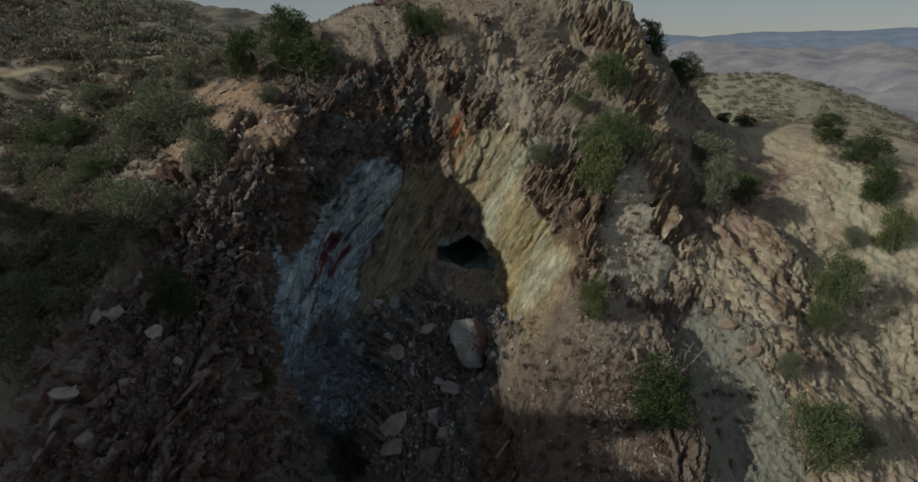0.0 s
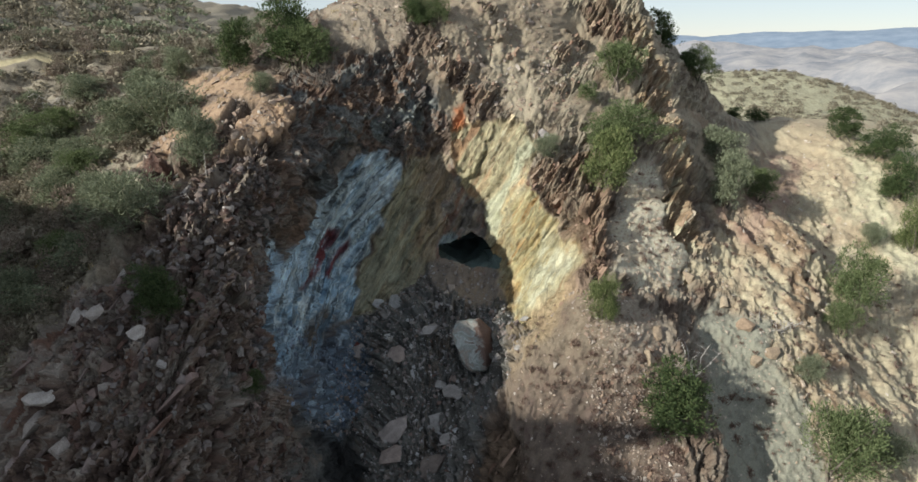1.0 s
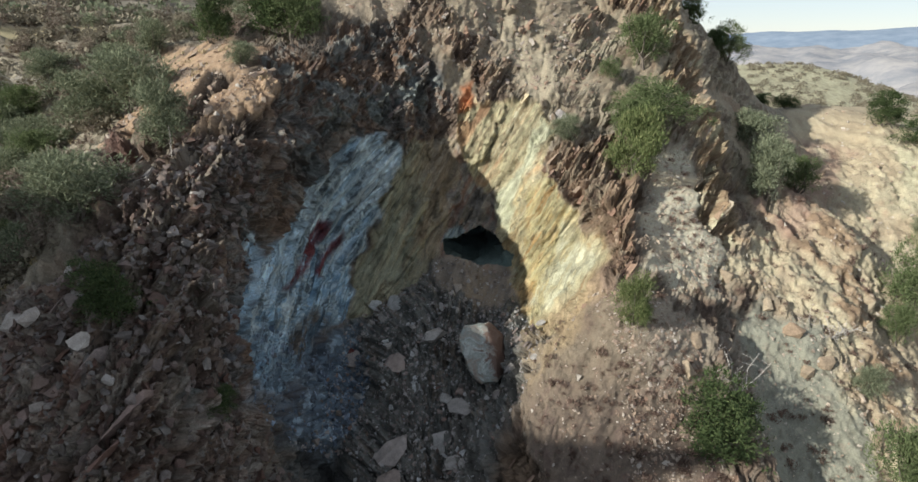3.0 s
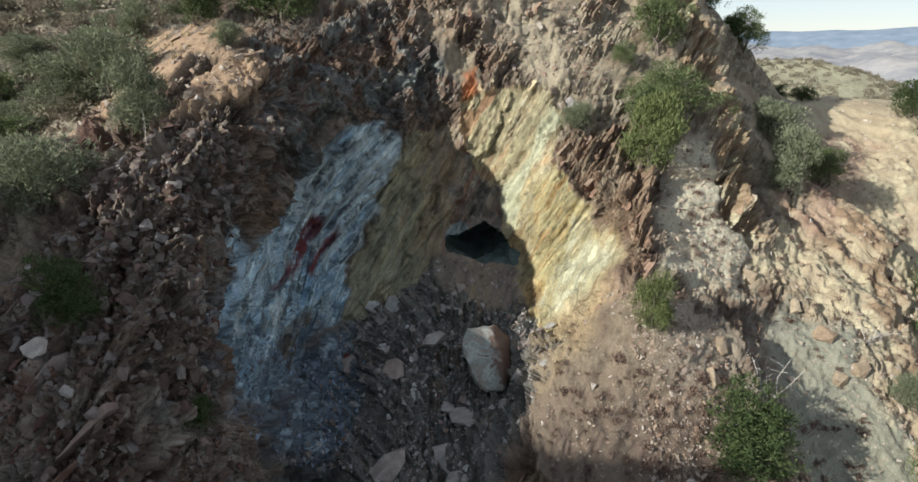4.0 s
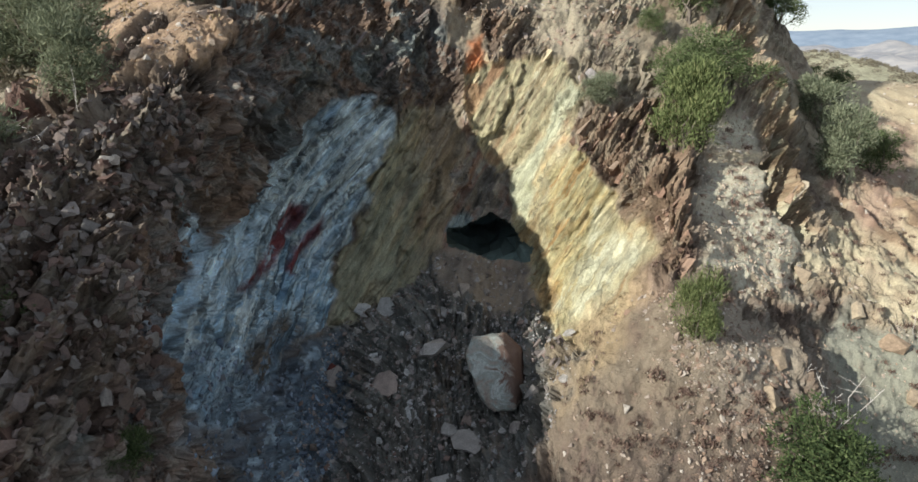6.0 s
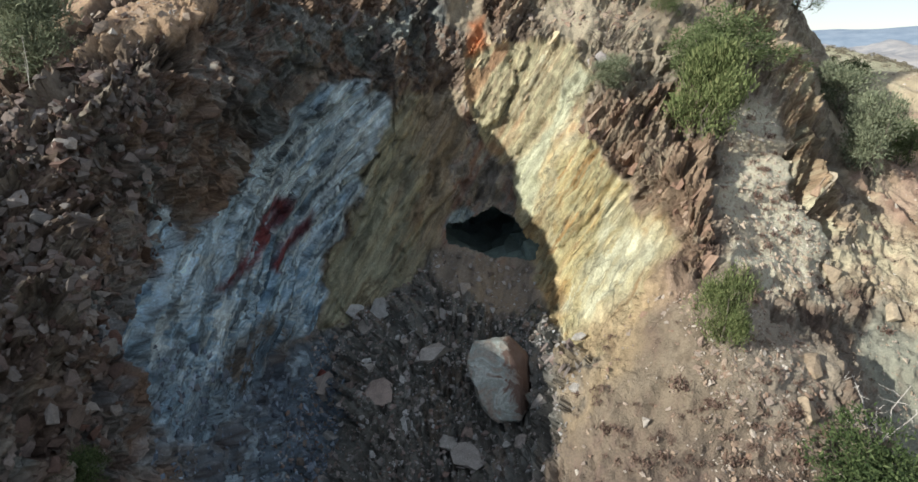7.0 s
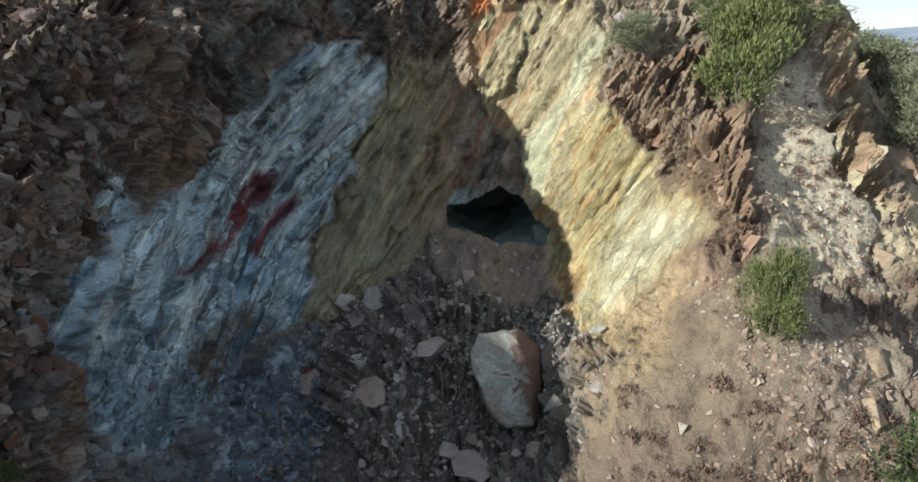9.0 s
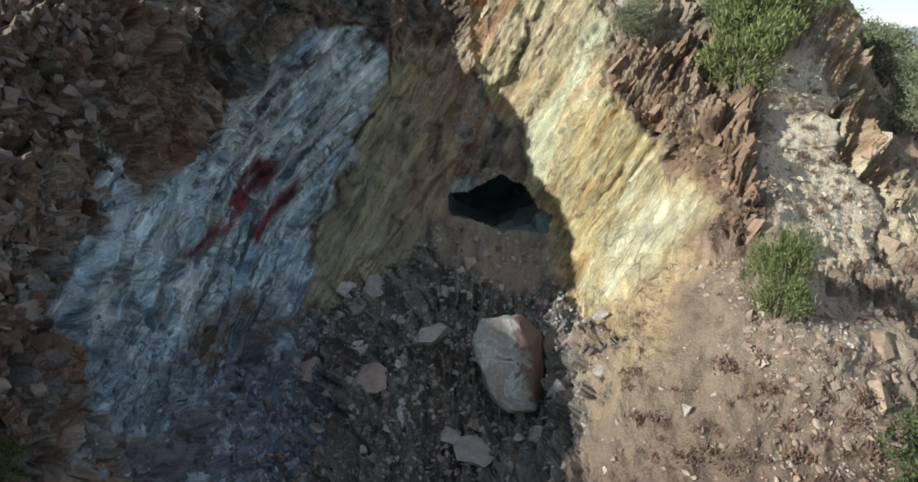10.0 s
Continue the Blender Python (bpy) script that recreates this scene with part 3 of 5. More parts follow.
paint(left_ledges, (0.095, 0.058, 0.048), (0.24, 0.155, 0.12), (0.35, 0.28, 0.24), (0.18, 0.095, 0.07), by=0.8 * streak + 0.3 * blotch + 0.3 * fine)
paint(floor_zone, (0.10, 0.086, 0.077), (0.18, 0.155, 0.138), (0.145, 0.135, 0.128), (0.20, 0.15, 0.122))
paint(mound, (0.19, 0.14, 0.115), (0.25, 0.19, 0.155), (0.21, 0.155, 0.125))
paint(dust * 0.85, (0.055, 0.07, 0.095), (0.17, 0.22, 0.29), (0.085, 0.10, 0.125), (0.34, 0.41, 0.49), by=0.6 * blotch + 0.7 * fine + 0.3 * fbm(BX * 2.2, BZ * 1.1, 107, 4))
# near-black tint over the hollow: its deep shade painted into the rock
hollow_shade = zone([(-5.2, -1.9), (-4.6, -1.7), (-3.9, -2.2), (-3.6, -3.2), (-4.2, -4.2), (-5.0, -3.6)], 0.3, 0.3)
paint(hollow_shade, (0.022, 0.021, 0.022), (0.04, 0.037, 0.036), (0.03, 0.027, 0.027))
paint(back_rock, (0.17, 0.135, 0.115), (0.29, 0.235, 0.20), (0.25, 0.13, 0.095), (0.33, 0.28, 0.235), by=0.7 * streak + 0.3 * blotch + 0.3 * fine)
paint(ochre, (0.28, 0.205, 0.13), (0.40, 0.32, 0.215), (0.35, 0.31, 0.225), (0.46, 0.34, 0.215), (0.33, 0.205, 0.125), by=0.5 * streak + 0.4 * blotch + 0.5 * facet + 0.3 * facet2)
paint(yellow, (0.40, 0.25, 0.125), (0.47, 0.335, 0.19), (0.46, 0.365, 0.225), (0.53, 0.43, 0.29), (0.42, 0.245, 0.125), by=0.35 * streak + 0.4 * blotch + 0.6 * facet + 0.4 * facet2)
paint(yellow * smooth(8.0, 9.3, GS), (0.34, 0.25, 0.16), (0.50, 0.41, 0.26), (0.42, 0.30, 0.18), (0.55, 0.46, 0.32), by=0.4 * streak + 0.6 * facet + 0.4 * facet2 + 0.2 * fine)
paint(orange_band * yellow * smooth(-0.7, -0.1, blotch + 0.5 * streak + 0.4 * facet), (0.46, 0.28, 0.115), (0.48, 0.34, 0.165), (0.49, 0.40, 0.235), (0.42, 0.235, 0.10), by=0.4 * streak + 0.4 * blotch + 0.6 * facet2)
paint(cream, (0.46, 0.41, 0.27), (0.52, 0.465, 0.33), (0.45, 0.40, 0.275), by=0.4 * streak2 + 0.3 * blotch + 0.5 * facet)
paint(pale_foot * 0.85, (0.46, 0.395, 0.275), (0.54, 0.485, 0.36), (0.43, 0.33, 0.185), (0.49, 0.46, 0.365), by=0.3 * streak + 0.3 * blotch + 0.5 * facet + 0.4 * facet2)
paint(ochre * smooth(-2.4, -1.0, GX + 0.5 * streak) * 0.75, (0.25, 0.16, 0.11), (0.36, 0.245, 0.17), (0.20, 0.13, 0.10), (0.39, 0.305, 0.23), by=0.5 * streak + 0.5 * facet + 0.4 * facet2)
paint(ochre * smooth(-1.8, -3.0, GX + 0.4 * streak) * 0.6, (0.28, 0.265, 0.20), (0.39, 0.355, 0.255), (0.33, 0.32, 0.255), by=0.5 * streak + 0.5 * facet2)
split = 1 - np.abs(vnoise(across * 2.4 + 0.25 * fine, along * 0.22, 161))
split2 = 1 - np.abs(vnoise(across * 5.5 + 0.25 * fine, along * 0.35, 162))
gaps = np.clip(smooth(0.93, 0.985, split) + 0.7 * smooth(0.93, 0.985, split2), 0, 1) * smooth(-0.3, 0.3, fbm(GX * 1.3, GS * 1.3, 163, 3))
paint(gaps * np.maximum(yellow, ochre) * 0.8, (0.13, 0.09, 0.06), (0.18, 0.13, 0.08))
stain = smooth(0.35, 0.75, fbm(across * 1.3, along * 0.5, 141, 4))
paint(yellow * stain * smooth(7.6, 8.6, GS) * 0.7, (0.36, 0.14, 0.08), (0.42, 0.22, 0.12))
paint(zone(ORANGE_SPOT, 0.15, 0.2), (0.50, 0.15, 0.06), (0.42, 0.17, 0.08))
paint(rust, (0.18, 0.11, 0.075), (0.29, 0.19, 0.13), (0.22, 0.13, 0.09), (0.36, 0.26, 0.185), (0.15, 0.095, 0.07), by=0.9 * streak + 0.3 * fine)
paint(rib, (0.25, 0.165, 0.11), (0.38, 0.275, 0.18), (0.31, 0.19, 0.12), (0.44, 0.36, 0.25), by=0.9 * streak + 0.4 * fine)
paint(scree, (0.44, 0.335, 0.245), (0.54, 0.455, 0.35), (0.46, 0.35, 0.255), (0.53, 0.465, 0.375), by=0.8 * blotch + 0.4 * fine)
paint(apron, (0.18, 0.126, 0.091), (0.245, 0.177, 0.13), (0.21, 0.149, 0.108), (0.163, 0.108, 0.082))
paint(zone([(3.9, 3.2), (4.2, 3.9), (4.8, 3.9), (5.1, 3.2), (4.6, 2.7)], 0.2, 0.25) * 0.85, (0.15, 0.095, 0.07), (0.24, 0.155, 0.115), (0.18, 0.11, 0.08), by=0.5 * streak + 0.6 * fine)
paint(apron * smooth(4.4, 6.0, GX), (0.235, 0.17, 0.128), (0.32, 0.245, 0.19), (0.215, 0.148, 0.115))
paint(zone([(2.3, 2.0), (2.5, 2.9), (3.2, 3.3), (4.3, 3.9), (4.3, 3.2), (3.5, 2.5), (2.9, 1.2), (2.1, -0.3)], 0.35, 0.3) * 0.8, (0.34, 0.22, 0.13), (0.44, 0.30, 0.18), (0.38, 0.25, 0.145), by=0.6 * streak + 0.4 * fine)
# maroon-brown soil towards the apron's foot, with soft shade painted in
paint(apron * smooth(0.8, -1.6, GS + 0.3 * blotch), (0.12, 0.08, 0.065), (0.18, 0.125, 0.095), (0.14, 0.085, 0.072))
paint(tongue, (0.22, 0.19, 0.15), (0.30, 0.265, 0.21), (0.255, 0.225, 0.175), (0.22, 0.165, 0.13))
paint(chute, (0.31, 0.235, 0.17), (0.38, 0.295, 0.215), (0.34, 0.255, 0.185))
paint(top_soil, (0.22, 0.16, 0.12), (0.29, 0.215, 0.16), (0.25, 0.185, 0.14))
paint(crest_soil * 0.8, (0.28, 0.20, 0.145), (0.35, 0.26, 0.185), (0.29, 0.20, 0.145))
paint(bench, (0.34, 0.205, 0.135), (0.41, 0.26, 0.17), (0.30, 0.18, 0.12))
paint(bands, (0.10, 0.07, 0.055), (0.17, 0.12, 0.095), (0.13, 0.085, 0.065), by=0.8 * streak + 0.4 * fine)
paint(red_ledge, (0.09, 0.05, 0.042), (0.16, 0.085, 0.065), (0.11, 0.075, 0.065), by=0.8 * streak + 0.4 * fine)
paint(bench * smooth(0.45, 0.8, fbm(across * 1.6, along * 0.5, 171, 4)), (0.15, 0.10, 0.075), (0.21, 0.145, 0.11))
paint(terrace, (0.46, 0.345, 0.21), (0.54, 0.42, 0.26))
paint(front_ledge, (0.12, 0.08, 0.06), (0.20, 0.125, 0.085), (0.15, 0.10, 0.075), by=streak)
mottle = fbm(across * 4.5, along * 1.7, 105, 5, 0.6)
paint(blue, (0.12, 0.19, 0.28), (0.39, 0.54, 0.69), (0.66, 0.74, 0.82), (0.27, 0.41, 0.56), (0.80, 0.83, 0.85), by=0.75 * fbm(across * 1.3, along * 0.35, 108, 3) + 0.25 * mottle + 0.45 * facet + 0.35 * facet2)
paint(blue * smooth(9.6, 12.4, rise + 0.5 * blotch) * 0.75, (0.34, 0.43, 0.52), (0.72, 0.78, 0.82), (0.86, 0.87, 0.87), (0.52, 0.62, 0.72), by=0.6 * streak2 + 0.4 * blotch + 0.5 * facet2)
paint(blue * smooth(0.45, 0.75, fbm(across * 6, along * 1.0, 151, 5, 0.6)) * 0.85, (0.10, 0.12, 0.15), (0.16, 0.17, 0.19))
vein = 1 - np.abs(vnoise(across * 3.1 + 0.5 * fine, along * 0.5 + 0.3 * blotch, 154))
paint(blue * smooth(0.86, 0.97, vein) * smooth(-0.5, 0.3, fbm(PU * 1.5, PV * 1.5, 155, 3)) * 0.9, (0.70, 0.74, 0.75), (0.74, 0.75, 0.75))
vein = 1 - np.abs(vnoise(across * 2.3 - 0.5 * fine, along * 0.45 + 0.4 * blotch, 156))
paint(blue * smooth(0.93, 0.985, vein) * 0.8, (0.13, 0.16, 0.19), (0.18, 0.20, 0.22))
paint(blue * 0.35 * smooth(0.4, 0.7, fbm(PU * 1.2, PV * 1.2, 153, 4)), (0.20, 0.21, 0.20), (0.26, 0.23, 0.21))
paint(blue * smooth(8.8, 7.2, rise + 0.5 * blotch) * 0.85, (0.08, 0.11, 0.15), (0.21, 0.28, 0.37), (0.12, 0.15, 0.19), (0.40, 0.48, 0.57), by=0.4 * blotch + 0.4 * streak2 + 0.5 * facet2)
paint(on_blue * zone(BROWN_PATCH, 0.3, 0.25, into, rise) * smooth(-0.7, 0.1, streak2 + facet2), (0.14, 0.115, 0.10), (0.22, 0.175, 0.15), (0.10, 0.08, 0.07), by=streak2 + 0.4 * fine)
paint(on_blue * zone(CRACK, 0.08, 0.06, into, rise) * 0.6, (0.06, 0.07, 0.08), (0.10, 0.11, 0.12))
paint(zone(LINTEL, 0.08, 0.08), (0.20, 0.22, 0.225), (0.30, 0.32, 0.32))
paint(on_blue * np.maximum(zone(RED_A, 0.14, 0.05, into, rise), zone(RED_B, 0.12, 0.05, into, rise)) * smooth(-0.85, -0.25, streak2 + 0.5 * facet2 + 0.5 * smooth(10.2, 11.0, rise)), (0.13, 0.035, 0.045), (0.22, 0.05, 0.05), (0.15, 0.06, 0.08), (0.25, 0.09, 0.09))
TINT *= (1 + 0.10 * fine)[..., None]
TINT = np.clip(TINT * np.array((0.915, 1.02, 1.01)), 0.02, 0.86)


def sheet_mesh(name, X, Y, Z, drop=None, sharp=None):
    rows, cols = X.shape
    me = bpy.data.meshes.new(name)
    idx = np.arange(rows * cols).reshape(rows, cols)
    quads = np.stack([idx[:-1, :-1], idx[:-1, 1:], idx[1:, 1:], idx[1:, :-1]], -1)
    quads = quads.reshape(-1, 4) if drop is None else quads[~drop]
    me.vertices.add(rows * cols)
    me.vertices.foreach_set("co", np.stack([X, Y, Z], -1).astype(np.float32).ravel())
    me.loops.add(quads.size)
    me.loops.foreach_set("vertex_index", quads.astype(np.int32).ravel())
    me.polygons.add(len(quads))
    me.polygons.foreach_set("loop_start", np.arange(0, quads.size, 4, dtype=np.int32))
    soft_face = np.ones(len(quads), dtype=bool) if sharp is None else ~(sharp if drop is None else sharp[~drop])
    me.polygons.foreach_set("use_smooth", soft_face)
    me.update(calc_edges=True)
    return me


# ---- materials ----
def shader(name, roughness=0.9):
    m = bpy.data.materials.new(name)
    m.use_nodes = True
    bsdf = m.node_tree.nodes["Principled BSDF"]
    bsdf.inputs["Roughness"].default_value = roughness
    bsdf.inputs["Specular IOR Level"].default_value = 0.25
    return m, m.node_tree.nodes, m.node_tree.links, bsdf


def noise_node(nodes, links, scale, detail=6, rough=0.6, coords=None):
    n = nodes.new("ShaderNodeTexNoise")
    n.inputs["Scale"].default_value, n.inputs["Detail"].default_value, n.inputs["Roughness"].default_value = scale, detail, rough
    if coords:
        links.new(coords, n.inputs["Vector"])
    return n


def spread(nodes, links, value, lo, hi, out_lo, out_hi):
    n = nodes.new("ShaderNodeMapRange")
    for k, v in zip((1, 2, 3, 4), (lo, hi, out_lo, out_hi)):
        n.inputs[k].default_value = v
    links.new(value, n.inputs[0])
    return n.outputs[0]


def times(nodes, links, a, b, op="MULTIPLY"):
    n = nodes.new("ShaderNodeMath")
    n.operation = op
    links.new(a, n.inputs[0])
    links.new(b, n.inputs[1])
    return n.outputs[0]


def tinted(nodes, links, colour, factor):
    n = nodes.new("ShaderNodeVectorMath")
    n.operation = "SCALE"
    links.new(colour, n.inputs[0])
    links.new(factor, n.inputs["Scale"])
    return n.outputs[0]


def relief_on(nodes, links, bsdf, height, distance, strength=1.0):
    b = nodes.new("ShaderNodeBump")
    b.inputs["Strength"].default_value, b.inputs["Distance"].default_value = strength, distance
    links.new(height, b.inputs["Height"])
    links.new(b.outputs[0], bsdf.inputs["Normal"])


def attribute(nodes, name):
    n = nodes.new("ShaderNodeAttribute")
    n.attribute_name = name
    return n


def mapped(nodes, links, vector, scale=None, add=None):
    n = nodes.new("ShaderNodeVectorMath")
    n.operation = "MULTIPLY" if add is None else "ADD"
    links.new(vector, n.inputs[0])
    if add is None:
        n.inputs[1].default_value = scale
    else:
        links.new(add, n.inputs[1])
    return n.outputs[0]


def cells(nodes, links, coords, scale, feature="F1"):
    n = nodes.new("ShaderNodeTexVoronoi")
    n.feature = feature
    n.inputs["Scale"].default_value = scale
    links.new(coords, n.inputs["Vector"])
    return n


def earth_material():
    """Rock split along its layers where it is bare, grit and pebbles where it is soil."""
    m, nodes, links, bsdf = shader("earth_and_rock", 0.93)
    place = nodes.new("ShaderNodeTexCoord").outputs["Object"]
    tint, rock, banding = attribute(nodes, "tint"), attribute(nodes, "rocky"), attribute(nodes, "banding")
    layered = nodes.new("ShaderNodeCombineXYZ")
    for k, name in enumerate(("grain_u", "grain_d", "grain_v")):
        links.new(attribute(nodes, name).outputs["Fac"], layered.inputs[k])
    drift = noise_node(nodes, links, 0.9, 4, 0.6, place)
    bent = mapped(nodes, links, mapped(nodes, links, layered.outputs[0], (5.0, 0.7, 0.62)), add=mapped(nodes, links, drift.outputs["Color"], (1.6, 0.0, 0.9)))
    lines = noise_node(nodes, links, 1.5, 6, 0.66, bent)
    finer = noise_node(nodes, links, 4.2, 6, 0.72, mapped(nodes, links, bent, (1.0, 1.0, 1.5)))
    grit = noise_node(nodes, links, 24, 7, 0.7, place)
    pebbles = cells(nodes, links, place, 17)
    slabs, chips = cells(nodes, links, bent, 0.75), cells(nodes, links, mapped(nodes, links, bent, (1.0, 1.0, 1.6)), 1.9)
    joints = cells(nodes, links, bent, 0.75, "DISTANCE_TO_EDGE")
    hair = cells(nodes, links, mapped(nodes, links, bent, (1.0, 1.0, 1.6)), 1.9, "DISTANCE_TO_EDGE")
    own = []
    for n in (slabs, chips):
        parts = nodes.new("ShaderNodeSeparateColor")
        links.new(n.outputs["Color"], parts.inputs[0])
        own.append(parts.outputs[0])
    hard = nodes.new("ShaderNodeMath")
    hard.operation, hard.inputs[1].default_value = "MULTIPLY", 0.7
    links.new(rock.outputs["Fac"], hard.inputs[0])
    hard = times(nodes, links, hard.outputs[0], banding.outputs["Fac"], "MAXIMUM")
    # light and dark of slabs, chips, lines and grit
    lined = times(nodes, links, spread(nodes, links, lines.outputs[0], 0.3, 0.7, -0.5, 0.5), hard)
    f = times(nodes, links, spread(nodes, links, lined, -0.5, 0.5, 0.70, 1.30), spread(nodes, links, grit.outputs[0], 0.28, 0.72, 0.82, 1.18))
    f = times(nodes, links, f, spread(nodes, links, pebbles.outputs["Distance"], 0.0, 0.7, 1.08, 0.88))
    for value, swing in ((own[0], 0.17), (own[1], 0.20)):
        f = times(nodes, links, f, spread(nodes, links, times(nodes, links, spread(nodes, links, value, 0.0, 1.0, -1.0, 1.0), hard), -1.0, 1.0, 1 - swing, 1 + swing))
    swing = times(nodes, links, spread(nodes, links, finer.outputs[0], 0.36, 0.64, -0.5, 0.5), banding.outputs["Fac"])
    f = times(nodes, links, f, spread(nodes, links, swing, -0.5, 0.5, 0.78, 1.22))
    # open joints, only here and there along a line
    some = spread(nodes, links, drift.outputs[0], 0.42, 0.6, 0.0, 1.0)
    gap_line = times(nodes, links, times(nodes, links, spread(nodes, links, joints.outputs["Distance"], 0.0, 0.05, 0.75, 0.0), some), hard)
    hair_line = times(nodes, links, times(nodes, links, spread(nodes, links, hair.outputs["Distance"], 0.0, 0.07, 0.45, 0.0), some), hard)
    open_line = times(nodes, links, gap_line, hair_line, "MAXIMUM")
    f = times(nodes, links, f, spread(nodes, links, open_line, 0.0, 1.0, 1.0, 0.15))
    links.new(tinted(nodes, links, tint.outputs["Color"], f), bsdf.inputs["Base Color"])
    steps = times(nodes, links, times(nodes, links, own[0], own[1], "ADD"), hard)
    height = times(nodes, links, times(nodes, links, lined, swing, "ADD"), steps, "ADD")
    gritty = times(nodes, links, grit.outputs[0], spread(nodes, links, banding.outputs["Fac"], 0.0, 1.0, 0.9, 0.2))
    height = times(nodes, links, times(nodes, links, height, gritty, "ADD"), open_line, "SUBTRACT")
    height = times(nodes, links, height, spread(nodes, links, pebbles.outputs["Distance"], 0.0, 1.0, 0.0, 0.4), "SUBTRACT")
    relief_on(nodes, links, bsdf, height, 0.045, 0.9)
    return m


def stone_material(name, colours, whole=True, scale=9.0, grain=(1, 1, 1)):
    """Broken stone; each piece takes one colour of the palette."""
    m, nodes, links, bsdf = shader(name, 0.85)
    place = mapped(nodes, links, nodes.new("ShaderNodeTexCoord").outputs["Object"], grain)
    pick = nodes.new("ShaderNodeObjectInfo").outputs["Random"] if whole else nodes.new("ShaderNodeNewGeometry").outputs["Random Per Island"]
    ramp = nodes.new("ShaderNodeValToRGB")
    while len(ramp.color_ramp.elements) < len(colours):
        ramp.color_ramp.elements.new(0.5)
    for k, (e, c) in enumerate(zip(ramp.color_ramp.elements, colours)):
        e.position, e.color = k / (len(colours) - 1), (*c, 1)
    links.new(pick, ramp.inputs[0])
    veins = noise_node(nodes, links, scale * 0.35, 4, 0.6, place)
    grit = noise_node(nodes, links, scale * 3, 6, 0.7, place)
    f = times(nodes, links, spread(nodes, links, veins.outputs[0], 0.3, 0.7, 0.72, 1.25), spread(nodes, links, grit.outputs[0], 0.3, 0.7, 0.75, 1.25))
    links.new(tinted(nodes, links, ramp.outputs[0], f), bsdf.inputs["Base Color"])
    relief_on(nodes, links, bsdf, times(nodes, links, veins.outputs[0], grit.outputs[0], "ADD"), 0.03, 0.8)
    return m


def leaf_material(name, dark, light, dry):
    m, nodes, links, bsdf = shader(name, 0.85)
    bsdf.inputs["Specular IOR Level"].default_value = 0.1
    pick = nodes.new("ShaderNodeNewGeometry").outputs["Random Per Island"]
    ramp = nodes.new("ShaderNodeValToRGB")
    ramp.color_ramp.elements.new(0.5)
    for e, p, c in zip(ramp.color_ramp.elements, (0.0, 0.75, 1.0), (dark, light, dry)):
        e.position, e.color = p, (*c, 1)
    links.new(pick, ramp.inputs[0])
    links.new(ramp.outputs[0], bsdf.inputs["Base Color"])
    through_leaf = nodes.new("ShaderNodeBsdfTranslucent")
    links.new(ramp.outputs[0], through_leaf.inputs["Color"])
    mix = nodes.new("ShaderNodeMixShader")
    mix.inputs[0].default_value = 0.25
    links.new(bsdf.outputs[0], mix.inputs[1])
    links.new(through_leaf.outputs[0], mix.inputs[2])
    links.new(mix.outputs[0], nodes["Material Output"].inputs["Surface"])
    return m


def bark_material(name, a, b):
    m, nodes, links, bsdf = shader(name, 0.9)
    n = noise_node(nodes, links, 14, 5, 0.65, nodes.new("ShaderNodeTexCoord").outputs["Object"])
    ramp = nodes.new("ShaderNodeValToRGB")
    for e, p, c in zip(ramp.color_ramp.elements, (0.3, 0.7), (a, b)):
        e.position, e.color = p, (*c, 1)
    links.new(n.outputs[0], ramp.inputs[0])
    links.new(ramp.outputs[0], bsdf.inputs["Base Color"])
    relief_on(nodes, links, bsdf, n.outputs[0], 0.02, 0.6)
    return m


EARTH = earth_material()
STONE_FLOOR = stone_material("grey_broken_schist", [(0.15, 0.12, 0.10), (0.24, 0.205, 0.18), (0.32, 0.305, 0.285), (0.21, 0.145, 0.115), (0.37, 0.375, 0.365), (0.25, 0.225, 0.20)])
STONE_FLOOR_BITS = stone_material("grey_schist_rubble", [(0.09, 0.075, 0.066), (0.20, 0.175, 0.16), (0.285, 0.275, 0.262), (0.17, 0.112, 0.09), (0.37, 0.375, 0.37), (0.14, 0.122, 0.11)], False)
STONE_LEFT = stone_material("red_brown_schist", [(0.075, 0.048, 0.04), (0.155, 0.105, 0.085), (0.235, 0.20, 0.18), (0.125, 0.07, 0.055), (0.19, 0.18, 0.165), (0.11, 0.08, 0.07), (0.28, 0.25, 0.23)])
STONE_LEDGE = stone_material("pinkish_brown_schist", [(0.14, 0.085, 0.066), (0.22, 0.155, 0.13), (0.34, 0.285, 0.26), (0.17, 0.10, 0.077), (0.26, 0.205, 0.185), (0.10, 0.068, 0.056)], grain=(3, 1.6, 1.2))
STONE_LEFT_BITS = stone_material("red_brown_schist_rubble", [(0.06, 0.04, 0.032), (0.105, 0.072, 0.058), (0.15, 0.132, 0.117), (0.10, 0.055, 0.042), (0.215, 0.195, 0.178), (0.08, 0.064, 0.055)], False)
STONE_PALE = stone_material("pale_quartz_rock", [(0.34, 0.30, 0.265), (0.42, 0.38, 0.34), (0.30, 0.28, 0.26)])
STONE_RIGHT_BITS = stone_material("tan_scree", [(0.28, 0.20, 0.145), (0.37, 0.29, 0.215), (0.42, 0.36, 0.29), (0.32, 0.235, 0.17), (0.46, 0.42, 0.36), (0.29, 0.215, 0.165)], False)
